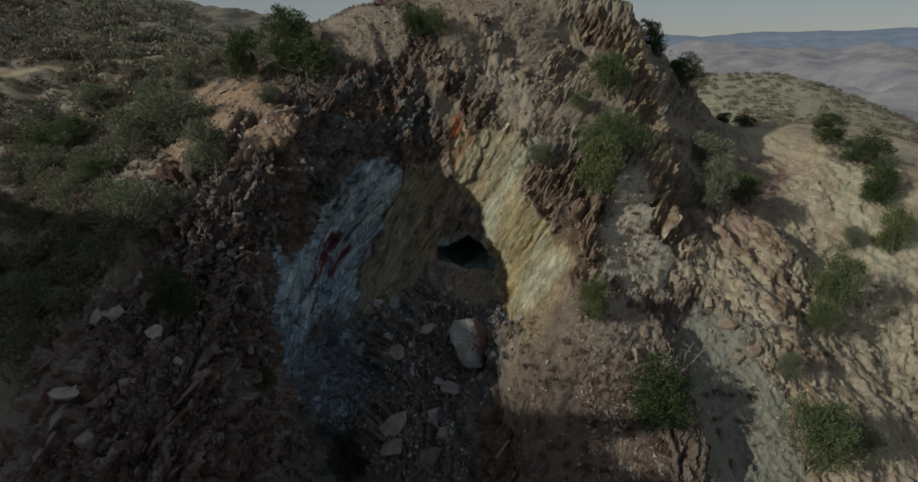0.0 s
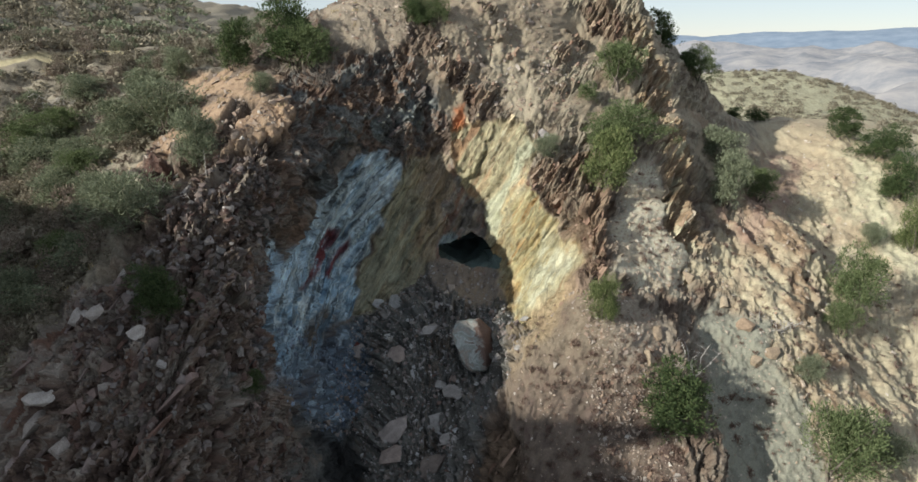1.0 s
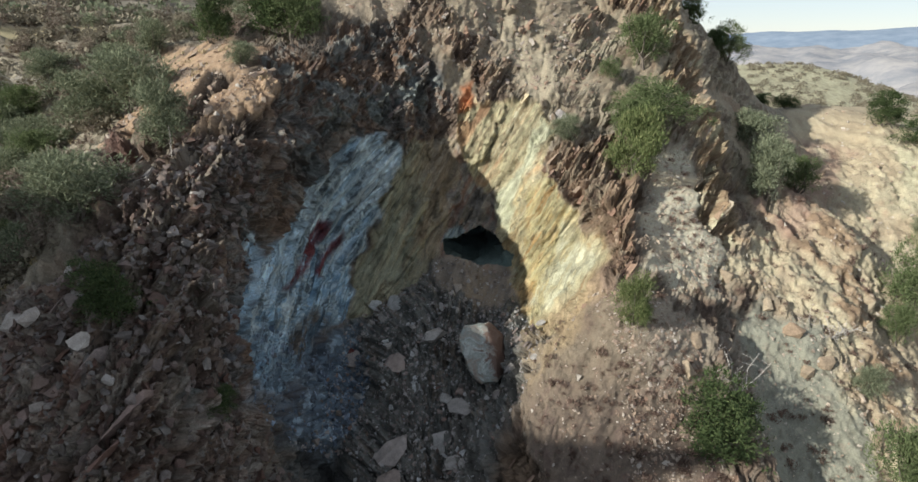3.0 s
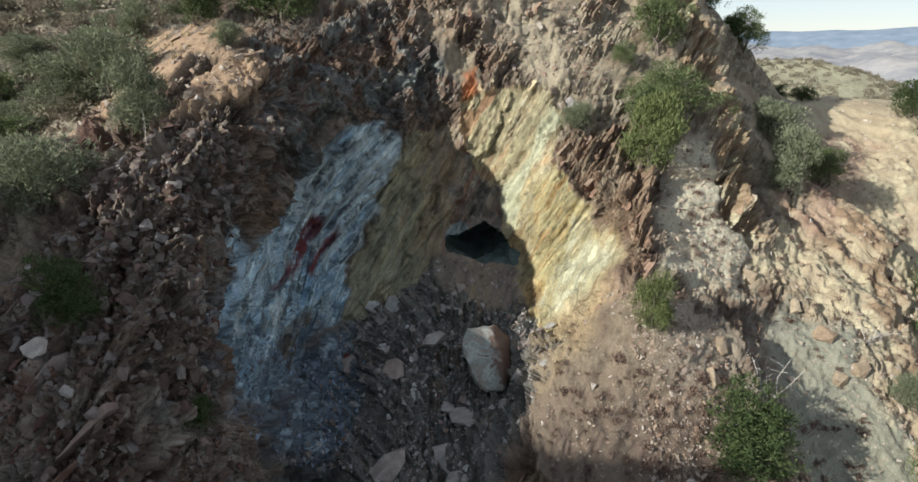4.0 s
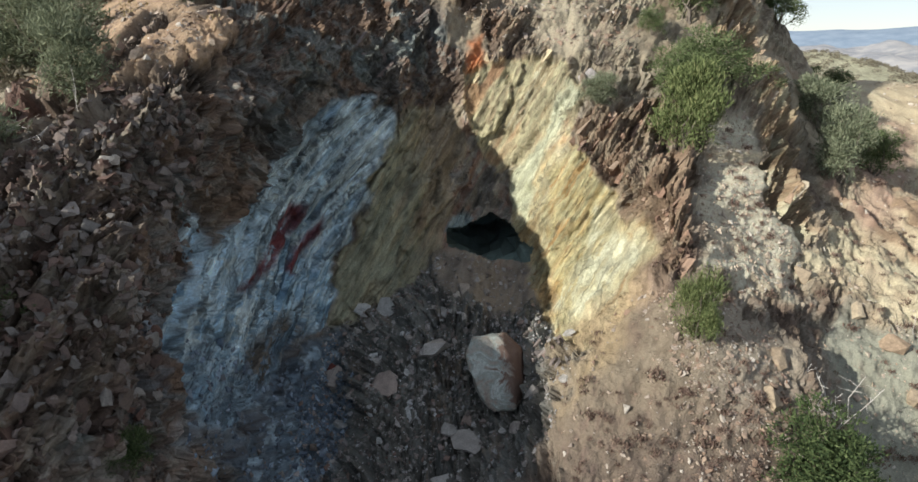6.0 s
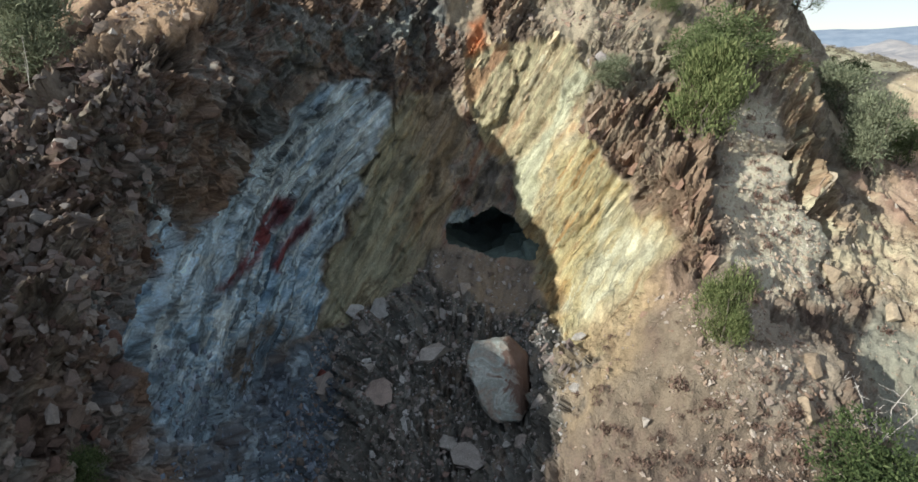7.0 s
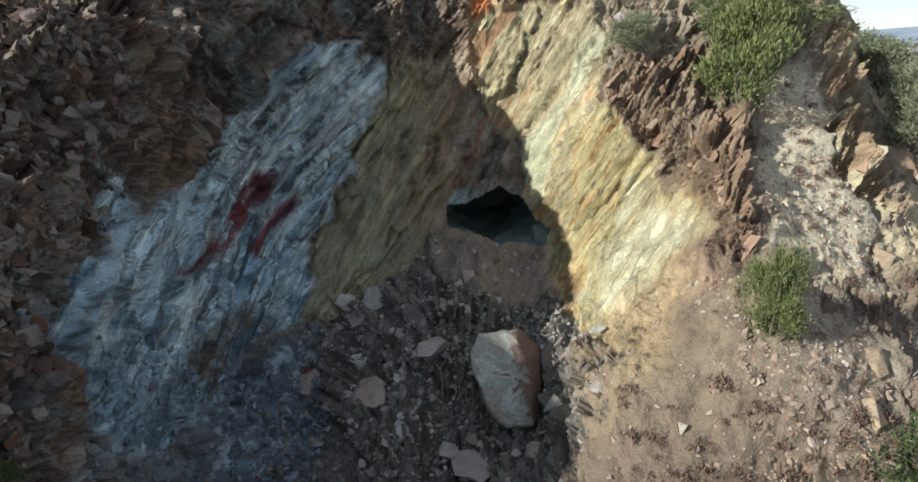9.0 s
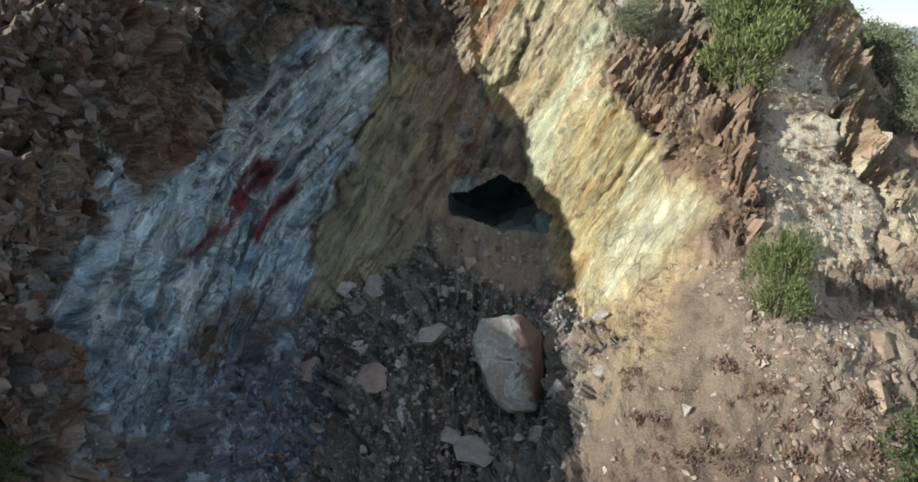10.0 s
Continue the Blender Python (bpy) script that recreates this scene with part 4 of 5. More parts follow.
STONE_APRON_BITS = stone_material("brown_scree", [(0.20, 0.13, 0.093), (0.275, 0.20, 0.145), (0.35, 0.285, 0.225), (0.235, 0.158, 0.115), (0.43, 0.385, 0.33), (0.18, 0.127, 0.10)], False)
STONE_RUST = stone_material("rusty_schist_plate", [(0.20, 0.12, 0.085), (0.29, 0.195, 0.14), (0.24, 0.145, 0.10), (0.33, 0.245, 0.18), (0.25, 0.165, 0.125)], grain=(6, 1.2, 0.6))
STONE_RIB = stone_material("tan_schist_plate", [(0.28, 0.20, 0.14), (0.42, 0.325, 0.23), (0.34, 0.235, 0.16), (0.47, 0.40, 0.30), (0.32, 0.25, 0.19)], grain=(6, 1.2, 0.6))
STONE_YELLOW = stone_material("yellow_schist_plate", [(0.40, 0.30, 0.19), (0.52, 0.43, 0.28), (0.46, 0.34, 0.21), (0.56, 0.49, 0.36)], grain=(6, 1.2, 0.6))


def boulder_material():
    m, nodes, links, bsdf = shader("pale_green_grey_boulder", 0.8)
    place = nodes.new("ShaderNodeTexCoord").outputs["Object"]
    big, small = noise_node(nodes, links, 1.7, 5, 0.62, place), noise_node(nodes, links, 16, 6, 0.7, place)
    big.inputs["Distortion"].default_value = 1.2
    ramp = nodes.new("ShaderNodeValToRGB")
    for _ in range(3):
        ramp.color_ramp.elements.new(0.5)
    for e, at_, c in zip(ramp.color_ramp.elements, (0.28, 0.42, 0.5, 0.58, 0.72), ((0.20, 0.13, 0.10), (0.29, 0.26, 0.225), (0.27, 0.295, 0.27), (0.41, 0.44, 0.415), (0.26, 0.21, 0.18))):
        e.position, e.color = at_, (*c, 1)
    links.new(big.outputs[0], ramp.inputs[0])
    links.new(tinted(nodes, links, ramp.outputs[0], spread(nodes, links, small.outputs[0], 0.3, 0.7, 0.75, 1.25)), bsdf.inputs["Base Color"])
    stained = bsdf.inputs["Base Color"].links[0].from_socket
    # rust coats one side, with a ragged edge
    split_xyz = nodes.new("ShaderNodeSeparateXYZ")
    links.new(place, split_xyz.inputs[0])
    higher = times(nodes, links, split_xyz.outputs["X"], spread(nodes, links, split_xyz.outputs["Z"], -0.3, 1.7, -0.2, 0.3), "ADD")
    edge = times(nodes, links, higher, spread(nodes, links, big.outputs[0], 0.25, 0.75, -0.45, 0.45), "ADD")
    mix = nodes.new("ShaderNodeMix")
    mix.data_type = "RGBA"
    links.new(spread(nodes, links, edge, 0.40, 0.56, 0.0, 0.9), mix.inputs[0])
    links.new(stained, mix.inputs[6])
    mix.inputs[7].default_value = (0.13, 0.07, 0.05, 1)
    links.new(mix.outputs[2], bsdf.inputs["Base Color"])
    relief_on(nodes, links, bsdf, times(nodes, links, big.outputs[0], small.outputs[0], "ADD"), 0.05, 0.9)
    return m


BOULDER = boulder_material()
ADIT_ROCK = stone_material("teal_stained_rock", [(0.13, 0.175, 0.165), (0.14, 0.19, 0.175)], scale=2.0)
STONE_BLUE_BITS = stone_material("blue_dusted_rubble", [(0.06, 0.075, 0.10), (0.13, 0.175, 0.235), (0.09, 0.10, 0.12), (0.25, 0.32, 0.40), (0.08, 0.075, 0.075)], False)
STONE_RED = stone_material("dark_red_rock", [(0.13, 0.04, 0.035), (0.17, 0.055, 0.045)])
STONE_ORANGE = stone_material("orange_brown_ledge_rock", [(0.274, 0.21, 0.147), (0.353, 0.289, 0.205), (0.255, 0.184, 0.126), (0.343, 0.299, 0.221)], scale=4.0)
LEAF_DARK = leaf_material("dark_green_leaves", (0.035, 0.054, 0.024), (0.078, 0.108, 0.044), (0.13, 0.16, 0.07))
LEAF_MID = leaf_material("green_leaves", (0.07, 0.095, 0.042), (0.15, 0.185, 0.085), (0.21, 0.235, 0.12))
LEAF_BRIGHT = leaf_material("yellow_green_leaves", (0.07, 0.09, 0.035), (0.18, 0.215, 0.09), (0.27, 0.28, 0.13))
LEAF_GREY = leaf_material("grey_green_leaves", (0.11, 0.126, 0.08), (0.225, 0.25, 0.16), (0.30, 0.31, 0.205))
LEAF_SCRUB = leaf_material("dry_olive_scrub_leaves", (0.125, 0.11, 0.08), (0.245, 0.215, 0.16), (0.34, 0.30, 0.22))
LEAF_BROWN = leaf_material("brown_scrub_twigs", (0.13, 0.10, 0.08), (0.26, 0.21, 0.165), (0.36, 0.30, 0.24))
LEAF_MAROON = leaf_material("maroon_dry_tufts", (0.12, 0.078, 0.065), (0.20, 0.138, 0.11), (0.28, 0.21, 0.16))
LEAF_STRAW = leaf_material("straw_coloured_grass", (0.22, 0.17, 0.09), (0.40, 0.32, 0.18), (0.50, 0.42, 0.26))
BARK = bark_material("grey_brown_bark", (0.10, 0.08, 0.065), (0.20, 0.17, 0.14))
DEAD_WOOD = bark_material("bleached_dead_wood", (0.30, 0.27, 0.24), (0.50, 0.47, 0.43))

# ---- ground ----
face_cut = (cut[:-1, :-1] + cut[1:, 1:] + cut[:-1, 1:] + cut[1:, :-1]) / 4 > 0.5
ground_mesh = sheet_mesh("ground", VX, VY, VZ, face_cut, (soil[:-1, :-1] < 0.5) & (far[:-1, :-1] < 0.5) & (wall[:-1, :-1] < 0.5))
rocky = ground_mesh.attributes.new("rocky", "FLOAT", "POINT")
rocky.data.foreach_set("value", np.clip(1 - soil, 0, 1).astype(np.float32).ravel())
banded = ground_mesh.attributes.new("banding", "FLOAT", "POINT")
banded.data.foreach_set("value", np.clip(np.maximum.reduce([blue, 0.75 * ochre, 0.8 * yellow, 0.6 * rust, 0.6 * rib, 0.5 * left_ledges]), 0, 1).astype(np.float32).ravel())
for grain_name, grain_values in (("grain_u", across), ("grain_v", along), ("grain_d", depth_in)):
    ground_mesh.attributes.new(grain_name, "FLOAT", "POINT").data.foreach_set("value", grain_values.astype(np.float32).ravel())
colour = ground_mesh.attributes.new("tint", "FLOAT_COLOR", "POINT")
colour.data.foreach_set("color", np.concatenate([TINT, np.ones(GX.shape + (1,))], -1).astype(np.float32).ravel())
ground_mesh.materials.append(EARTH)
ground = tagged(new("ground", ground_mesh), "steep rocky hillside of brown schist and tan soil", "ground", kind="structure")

def at(x, s):
    """The ground's place and mean normal at (x, s) of the sheet."""
    i = int(np.clip(np.searchsorted(xs, x) - 1, 0, len(xs) - 2))
    j = int(np.clip(np.searchsorted(ss, s) - 1, 0, len(ss) - 2))
    u, v = (x - xs[i]) / (xs[i + 1] - xs[i]), (s - ss[j]) / (ss[j + 1] - ss[j])
    pick = [((j, i), (1 - u) * (1 - v)), ((j, i + 1), u * (1 - v)), ((j + 1, i), (1 - u) * v), ((j + 1, i + 1), u * v)]
    place = Vector([sum(g[k] * w for k, w in pick) for g in (VX, VY, VZ)])
    return place, Vector(UPN[j, i])


def thing(name, label, category, place, group="", kind=""):
    """An empty at a thing's base, which carries its parts."""
    e = new(name)
    e.empty_display_size = 0.1
    e.location = place
    return tagged(e, label, category, group, kind)


def part_of(name, me, parent, label=""):
    ob = new(name, me)
    ob.parent = parent
    return tagged(ob, label)


def mesh_from(name, verts, faces, material, smooth_faces=False):
    me = bpy.data.meshes.new(name)
    me.from_pydata([tuple(v) for v in verts], [], [tuple(f) for f in faces])
    if smooth_faces:
        me.polygons.foreach_set("use_smooth", np.ones(len(me.polygons), dtype=bool))
    me.materials.append(material)
    me.update()
    return me


# ---- the adit in the back wall ----
def adit():
    rng = np.random.default_rng(5)
    ring, depth = 22, 10
    verts, faces = [], []
    for d in range(depth):
        u = d / (depth - 1)
        for k in range(ring):
            a = 2 * math.pi * k / ring
            cx, cz = math.cos(a), math.sin(a)
            grow = 1.0 + 0.10 * rng.standard_normal() * (d > 0) - 0.35 * u
            y = 28.75 + 0.75 * cz + 6.0 * u if d else 29.05 + 0.9 * cz
            verts.append((0.25 + (1.75 if d else 2.4) * cx * grow, y, 2.6 - 0.5 * u + ((1.15 if cz > 0 else 1.3) if d else 1.7) * cz * grow))
    for d in range(depth - 1):
        for k in range(ring):
            a, b = d * ring + k, d * ring + (k + 1) % ring
            faces.append((a, b, b + ring, a + ring))
    faces.append(tuple(range((depth - 1) * ring, depth * ring)))
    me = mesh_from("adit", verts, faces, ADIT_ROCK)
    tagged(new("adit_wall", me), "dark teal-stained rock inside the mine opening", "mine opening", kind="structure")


adit()

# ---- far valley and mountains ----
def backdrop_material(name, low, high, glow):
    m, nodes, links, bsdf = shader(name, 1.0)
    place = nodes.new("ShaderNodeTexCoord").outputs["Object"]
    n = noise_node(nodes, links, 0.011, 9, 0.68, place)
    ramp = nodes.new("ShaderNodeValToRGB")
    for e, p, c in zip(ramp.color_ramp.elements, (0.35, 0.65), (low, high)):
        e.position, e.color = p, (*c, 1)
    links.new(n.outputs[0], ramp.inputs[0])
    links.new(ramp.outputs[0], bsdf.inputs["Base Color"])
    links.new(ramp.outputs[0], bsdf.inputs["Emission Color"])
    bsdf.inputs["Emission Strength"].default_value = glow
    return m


def backdrop(name, label, radius_lo, radius_hi, height, material, seed):
    """A ring of far land round the place; height(angle, radius) in metres."""
    angles = np.linspace(0, 2 * math.pi, 721)
    radii = np.linspace(radius_lo, radius_hi, 40)
    A, R = np.meshgrid(angles, radii)
    X, Y = R * np.sin(A), R * np.cos(A)
    me = sheet_mesh(name, X, Y, height(X, Y, R))
    me.materials.append(material)
    tagged(new(name, me), label, "distance", kind="structure")


# distance haze is painted in: pale blue-grey colours and a faint glow
VALLEY = backdrop_material("valley_painted_haze", (0.17, 0.18, 0.20), (0.33, 0.31, 0.295), 0.22)
RANGE = backdrop_material("mountains_painted_haze", (0.125, 0.165, 0.215), (0.18, 0.22, 0.27), 0.42)
backdrop("backdrop_valley", "desert valley far below the hill, paled by painted haze", 240, 3600,
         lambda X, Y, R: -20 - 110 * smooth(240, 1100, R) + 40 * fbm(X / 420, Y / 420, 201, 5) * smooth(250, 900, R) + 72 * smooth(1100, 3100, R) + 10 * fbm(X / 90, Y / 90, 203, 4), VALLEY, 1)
backdrop("backdrop_mountains", "mountain ranges on the horizon, painted haze blue", 3300, 4700,
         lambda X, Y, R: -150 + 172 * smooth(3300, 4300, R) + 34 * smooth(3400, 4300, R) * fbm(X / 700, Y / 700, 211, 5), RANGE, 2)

# ---- broken rock ----
def hull(points):
    bm = bmesh.new()
    for p in points:
        bm.verts.new(p)
    out = bmesh.ops.convex_hull(bm, input=bm.verts)
    bmesh.ops.delete(bm, geom=[v for v in bm.verts if not v.link_faces], context="VERTS")
    bm.verts.index_update()
    verts, faces = [v.co.copy() for v in bm.verts], [[v.index for v in f.verts] for f in bm.faces]
    bm.free()
    return verts, faces


def stone_shape(seed, flat=0.6, long=1.0, count=13):
    """An angular broken stone, about one across."""
    rng = np.random.default_rng(seed)
    p = rng.standard_normal((count, 3))
    p /= np.linalg.norm(p, axis=1, keepdims=True)
    p = np.sign(p) * np.abs(p) ** 0.7 * rng.uniform(0.75, 1.05, (count, 1))
    return hull(p * np.array([0.5 * long, 0.5 * (0.7 + 0.3 * rng.random()), 0.5 * flat]))


def plate_shape(seed):
    """A wedge of foliated rock with broken ends; long in z, thin in x."""
    rng = np.random.default_rng(seed)
    p = rng.uniform(-1, 1, (16, 3))
    p = np.sign(p) * np.abs(p) ** 0.55
    p[:, 1] += 0.45 * p[:, 2] * rng.uniform(-1, 1)
    p[:, 0] *= 0.75 + 0.35 * p[:, 1] * rng.uniform(-1, 1)
    return hull(p * np.array([0.085, 0.25, 0.5]))


STONES = [stone_shape(300 + k, flat=(0.35, 0.5, 0.65, 0.8)[k % 4], long=(1.0, 1.25, 0.9)[k % 3]) for k in range(12)]
BITS = [stone_shape(350 + k, flat=(0.4, 0.6, 0.8)[k % 3], long=(1.0, 1.25)[k % 2], count=9) for k in range(12)]
PLATES = [plate_shape(400 + k) for k in range(14)]


def turned_to(normal, spin, tip=0.0):
    q = Vector((0, 0, 1)).rotation_difference(normal)
    return q.to_matrix().to_4x4() @ Matrix.Rotation(spin, 4, "Z") @ Matrix.Rotation(tip, 4, "X")


def random_spots(outline, count, rng, allow=None):
    """Spots (x, s) inside an outline."""
    pts = np.array(outline)
    spots = []
    while len(spots) < count:
        x, s = rng.uniform(*np.quantile(pts[:, 0], (0, 1))), rng.uniform(*np.quantile(pts[:, 1], (0, 1)))
        inside = False
        for (ax, ay), (bx, by) in zip(outline, outline[1:] + outline[:1]):
            if (ay > s) != (by > s) and x < ax + (s - ay) / (by - ay) * (bx - ax):
                inside = not inside
        if inside and (allow is None or allow(x, s)):
            spots.append((x, s))
    return spots


def rubble(name, label, spots, sizes, material, seed, shapes=BITS, sink=0.25):
    """Loose bits too small to count, in one mesh."""
    rng = np.random.default_rng(seed)
    verts, faces = [], []
    arrays = [(np.array([tuple(v) for v in sv]), sf) for sv, sf in shapes]
    for (x, s), size in zip(spots, sizes):
        p, n = at(x, s)
        sv, sf = arrays[rng.integers(len(arrays))]
        m = np.array(turned_to(n, rng.uniform(0, 6.28), rng.normal(0, 0.35)).to_3x3()) * size
        base = len(verts)
        verts.extend(sv @ m.T + np.array(p + n * size * (0.3 - sink)))
        faces.extend([[base + i for i in f] for f in sf])
    return tagged(new(name, mesh_from(name, verts, faces, material)), label, "rubble", kind="stuff")


def stone(name, label, category, x, s, size, material, seed, group="", flat=0.6, tip=0.0, stretch=(1, 1, 1), spin=None, lift=0.0):
    rng = np.random.default_rng(seed)
    p, n = at(x, s)
    sv, sf = stone_shape(seed, flat, 1.15, 16)
    ob = new(name, mesh_from(name, [Vector(v) * size for v in sv], sf, material))
    ob.matrix_world = Matrix.Translation(p + n * (size * flat * 0.22 + lift)) @ turned_to(n, rng.uniform(0, 6.28) if spin is None else spin, tip) @ Matrix.Diagonal((*stretch, 1))
    return tagged(ob, label, category, group)


def stones(name, label, spots, sizes, material, seed, group):
    rng = np.random.default_rng(seed)
    meshes = [mesh_from(name, sv, sf, material) for sv, sf in STONES]
    for (x, s), size in zip(spots, sizes):
        p, n = at(x, s)
        ob = new(name, meshes[rng.integers(len(meshes))])
        ob.matrix_world = Matrix.Translation(p + n * size * 0.08) @ turned_to(n, rng.uniform(0, 6.28), rng.normal(0, 0.4)) @ Matrix.Diagonal((size, size, size, 1))
        tagged(ob, label, "stone", group)


def power_sizes(rng, count, lo, hi, k=1.8):
    u = rng.random(count)
    return (lo ** -k + u * (hi ** -k - lo ** -k)) ** (-1 / k)


LIE = Vector((0.62, 0.24, 0.74)).normalized()


def outcrop(name, label, outline, count, sizes, material, seed, allow=None, sunk=(0.42, 0.72)):
    """Slabs of rock that stick out of the slope along its foliation."""
    rng = np.random.default_rng(seed)
    spots = random_spots(outline, count, rng, allow)
    cx, cs = np.mean(spots, axis=0)
    base = thing(name, label, "rock outcrop", at(cx, cs)[0])
    meshes = [mesh_from("slab", sv, sf, material) for sv, sf in PLATES]
    for x, s in spots:
        p, n = at(x, s)
        size = sizes[0] * (sizes[1] / sizes[0]) ** (rng.random() ** 1.6)
        q = Vector((0, 0, 1)).rotation_difference((LIE + Vector(rng.normal(0, 0.07, 3))).normalized())
        m = q.to_matrix().to_4x4() @ Matrix.Rotation(rng.normal(-0.15, 0.2), 4, "Z")
        ob = new("slab", meshes[rng.integers(len(meshes))])
        ob.parent = base
        ob.matrix_basis = Matrix.Translation(p - n * size * rng.uniform(*sunk) - base.location) @ m @ Matrix.Diagonal((size * rng.uniform(0.9, 3.0), size * rng.uniform(1.3, 2.8), size * rng.uniform(0.9, 1.7), 1))


rng = np.random.default_rng(77)
outcrop("rust_outcrop", "rust-brown schist outcrop of tilted plates beside the pale wall", RUST, 150, (0.35, 1.0), STONE_RUST, 501, sunk=(0.5, 0.8))
outcrop("peak_outcrop", "weathered brown rock crowning the hilltop", PEAK, 45, (0.3, 1.1), STONE_RIB, 511)
outcrop("rib_outcrop", "tan schist rib of upright plates running down the hill", RIB, 260, (0.25, 0.68), STONE_RIB, 502)
outcrop("ledge_outcrop", "dark red-brown schist ledges on the shaded slope", LEFT_LEDGES[:8] + [(-12.5, -5.0)], 290, (0.4, 1.2), STONE_LEDGE, 503, sunk=(0.45, 0.75))
outcrop("crest_outcrop", "broken tan and brown rock plates under the crest", [(-2.0, 14.6), (-0.6, 12.2), (2.6, 11.6), (1.3, 13.5), (0.4, 15.4), (-1.4, 15.2)], 36, (0.25, 0.9), STONE_RIB, 504, lambda x, s: rng.random() < 0.5)
outcrop("yellow_outcrop", "yellow schist slabs at the top of the pale wall", [(-0.5, 10.0), (0.8, 9.2), (2.4, 10.2), (2.6, 11.3), (0.4, 11.8)], 50, (0.25, 0.75), STONE_YELLOW, 505)
outcrop("brown_outcrop", "dark brown broken schist above the blue wall", [(-6.6, 9.4), (-5.4, 12.2), (-2.4, 13.6), (-1.0, 11.2), (-3.4, 9.7), (-5.4, 8.6)], 80, (0.2, 0.8), STONE_LEFT, 506)
outcrop("bench_outcrop", "dark rock ledges cutting the orange bench", [(-9.4, 7.0), (-8.0, 9.0), (-7.0, 8.6), (-7.4, 6.2), (-9.0, 5.6)], 22, (0.3, 0.9), STONE_LEFT, 507)
outcrop("front_outcrop", "brown rock outcrop at the mouth of the pit", FRONT_LEDGE, 30, (0.5, 1.0), STONE_RUST, 508)
outcrop("pit_outcrop", "dark brown layered ledge beside the boulder", [(1.4, 2.6), (2.3, 2.3), (2.3, 0.7), (1.6, 0.2)], 34, (0.3, 0.8), STONE_LEFT, 510)
outcrop("slope_outcrop", "orange-brown ledges of rock on the tan slope", [(9.8, 4.6), (12.0, 7.2), (14.6, 7.0), (15.0, 4.2), (12.6, 3.0), (10.6, 3.2)], 26, (0.3, 0.8), STONE_RIB, 509)

for k, (x, s, r) in enumerate(KNOBS):
    outcrop("crest_outcrop", "dark reddish-brown outcrop of broken plates in the crest soil", [(x - r, s), (x, s - r), (x + r, s), (x, s + r)], int(12 * r + 4), (0.25, 0.3 + 0.8 * r), STONE_RUST, 520 + k)
outcrop("bench_outcrop", "dark rock ledge cutting across the orange bench", BENCH_BAND, 26, (0.3, 0.9), STONE_LEFT, 541)
outcrop("bench_outcrop", "dark rock ledge along the foot of the orange bench", BENCH_STEP, 24, (0.3, 0.8), STONE_LEFT, 542)
outcrop("red_outcrop", "dark maroon rock ledge below the grey bush", RED_LEDGE, 40, (0.3, 1.0), STONE_LEFT, 543)
outcrop("saddle_outcrop", "brown rock ledges beside the dirt track", [(17.2, 17.8), (18.2, 17.4), (19.4, 13.8), (18.6, 13.2), (16.8, 14.6)], 40, (0.3, 0.9), STONE_RIB, 544)

# boulder and slabs in the pit
def boulder():
    p, n = at(0.28, 1.1)
    base = thing("boulder", "large pale green-grey boulder with a rusty side in the rubble", "boulder", p)
    # the flat face leans back; its right-hand edge turns into the rusty side
    right, up, out = Vector((1, 0, 0)), Vector((0, 0.36, 0.93)), Vector((-0.1, -0.93, 0.36))
    face = [(-0.60, 0.92, 0.25), (0.12, 0.94, 0.22), (0.44, 0.30, 0.42), (0.56, -0.92, 0.40), (-0.02, -1.0, 0.42), (-0.36, -0.55, 0.48), (-0.66, 0.12, 0.42), (-0.76, 0.52, 0.34)]
    side = [(0.62, 0.58, -0.05), (0.76, -0.20, 0.02), (0.70, -0.80, 0.05), (0.30, 1.0, -0.25)]
    back_side = [(-0.55, 0.85, -0.5), (0.25, 0.9, -0.7), (0.80, 0.40, -0.7), (0.85, -0.6, -0.7), (0.3, -1.2, -0.4), (-0.4, -0.9, -0.4), (-0.75, 0.2, -0.5)]
    centre = Vector((0.10, -0.28, 0.72))
    front, rear = [centre + right * a + up * b + out * c for a, b, c in face], [centre + right * a + up * b + out * c for a, b, c in side + back_side]
    verts, faces = hull([Vector(v) for v in front + rear])
    bm = bmesh.new()
    made = [bm.verts.new(v) for v in verts]
    for f in faces:
        bm.faces.new([made[k] for k in f])
    bmesh.ops.bevel(bm, geom=list(bm.edges), offset=0.03, segments=1, affect="EDGES", offset_type="OFFSET", profile=0.5)
    bmesh.ops.triangulate(bm, faces=bm.faces)
    bmesh.ops.subdivide_edges(bm, edges=[e for e in bm.edges if e.calc_length() > 0.18], cuts=4, use_grid_fill=True)
    bm.normal_update()
    for v in bm.verts:
        v.co += v.normal * (0.04 * noise.noise(v.co * 2.1) + 0.03 * noise.noise(Vector((v.co.x * 7, v.co.y * 3, v.co.z * 3 + 5 * v.co.x))) + 0.02 * noise.noise(v.co * 12.0))
    me = bpy.data.meshes.new("rock")
    bm.to_mesh(me)
    bm.free()
    me.materials.append(BOULDER)
    part_of("rock", me, base)


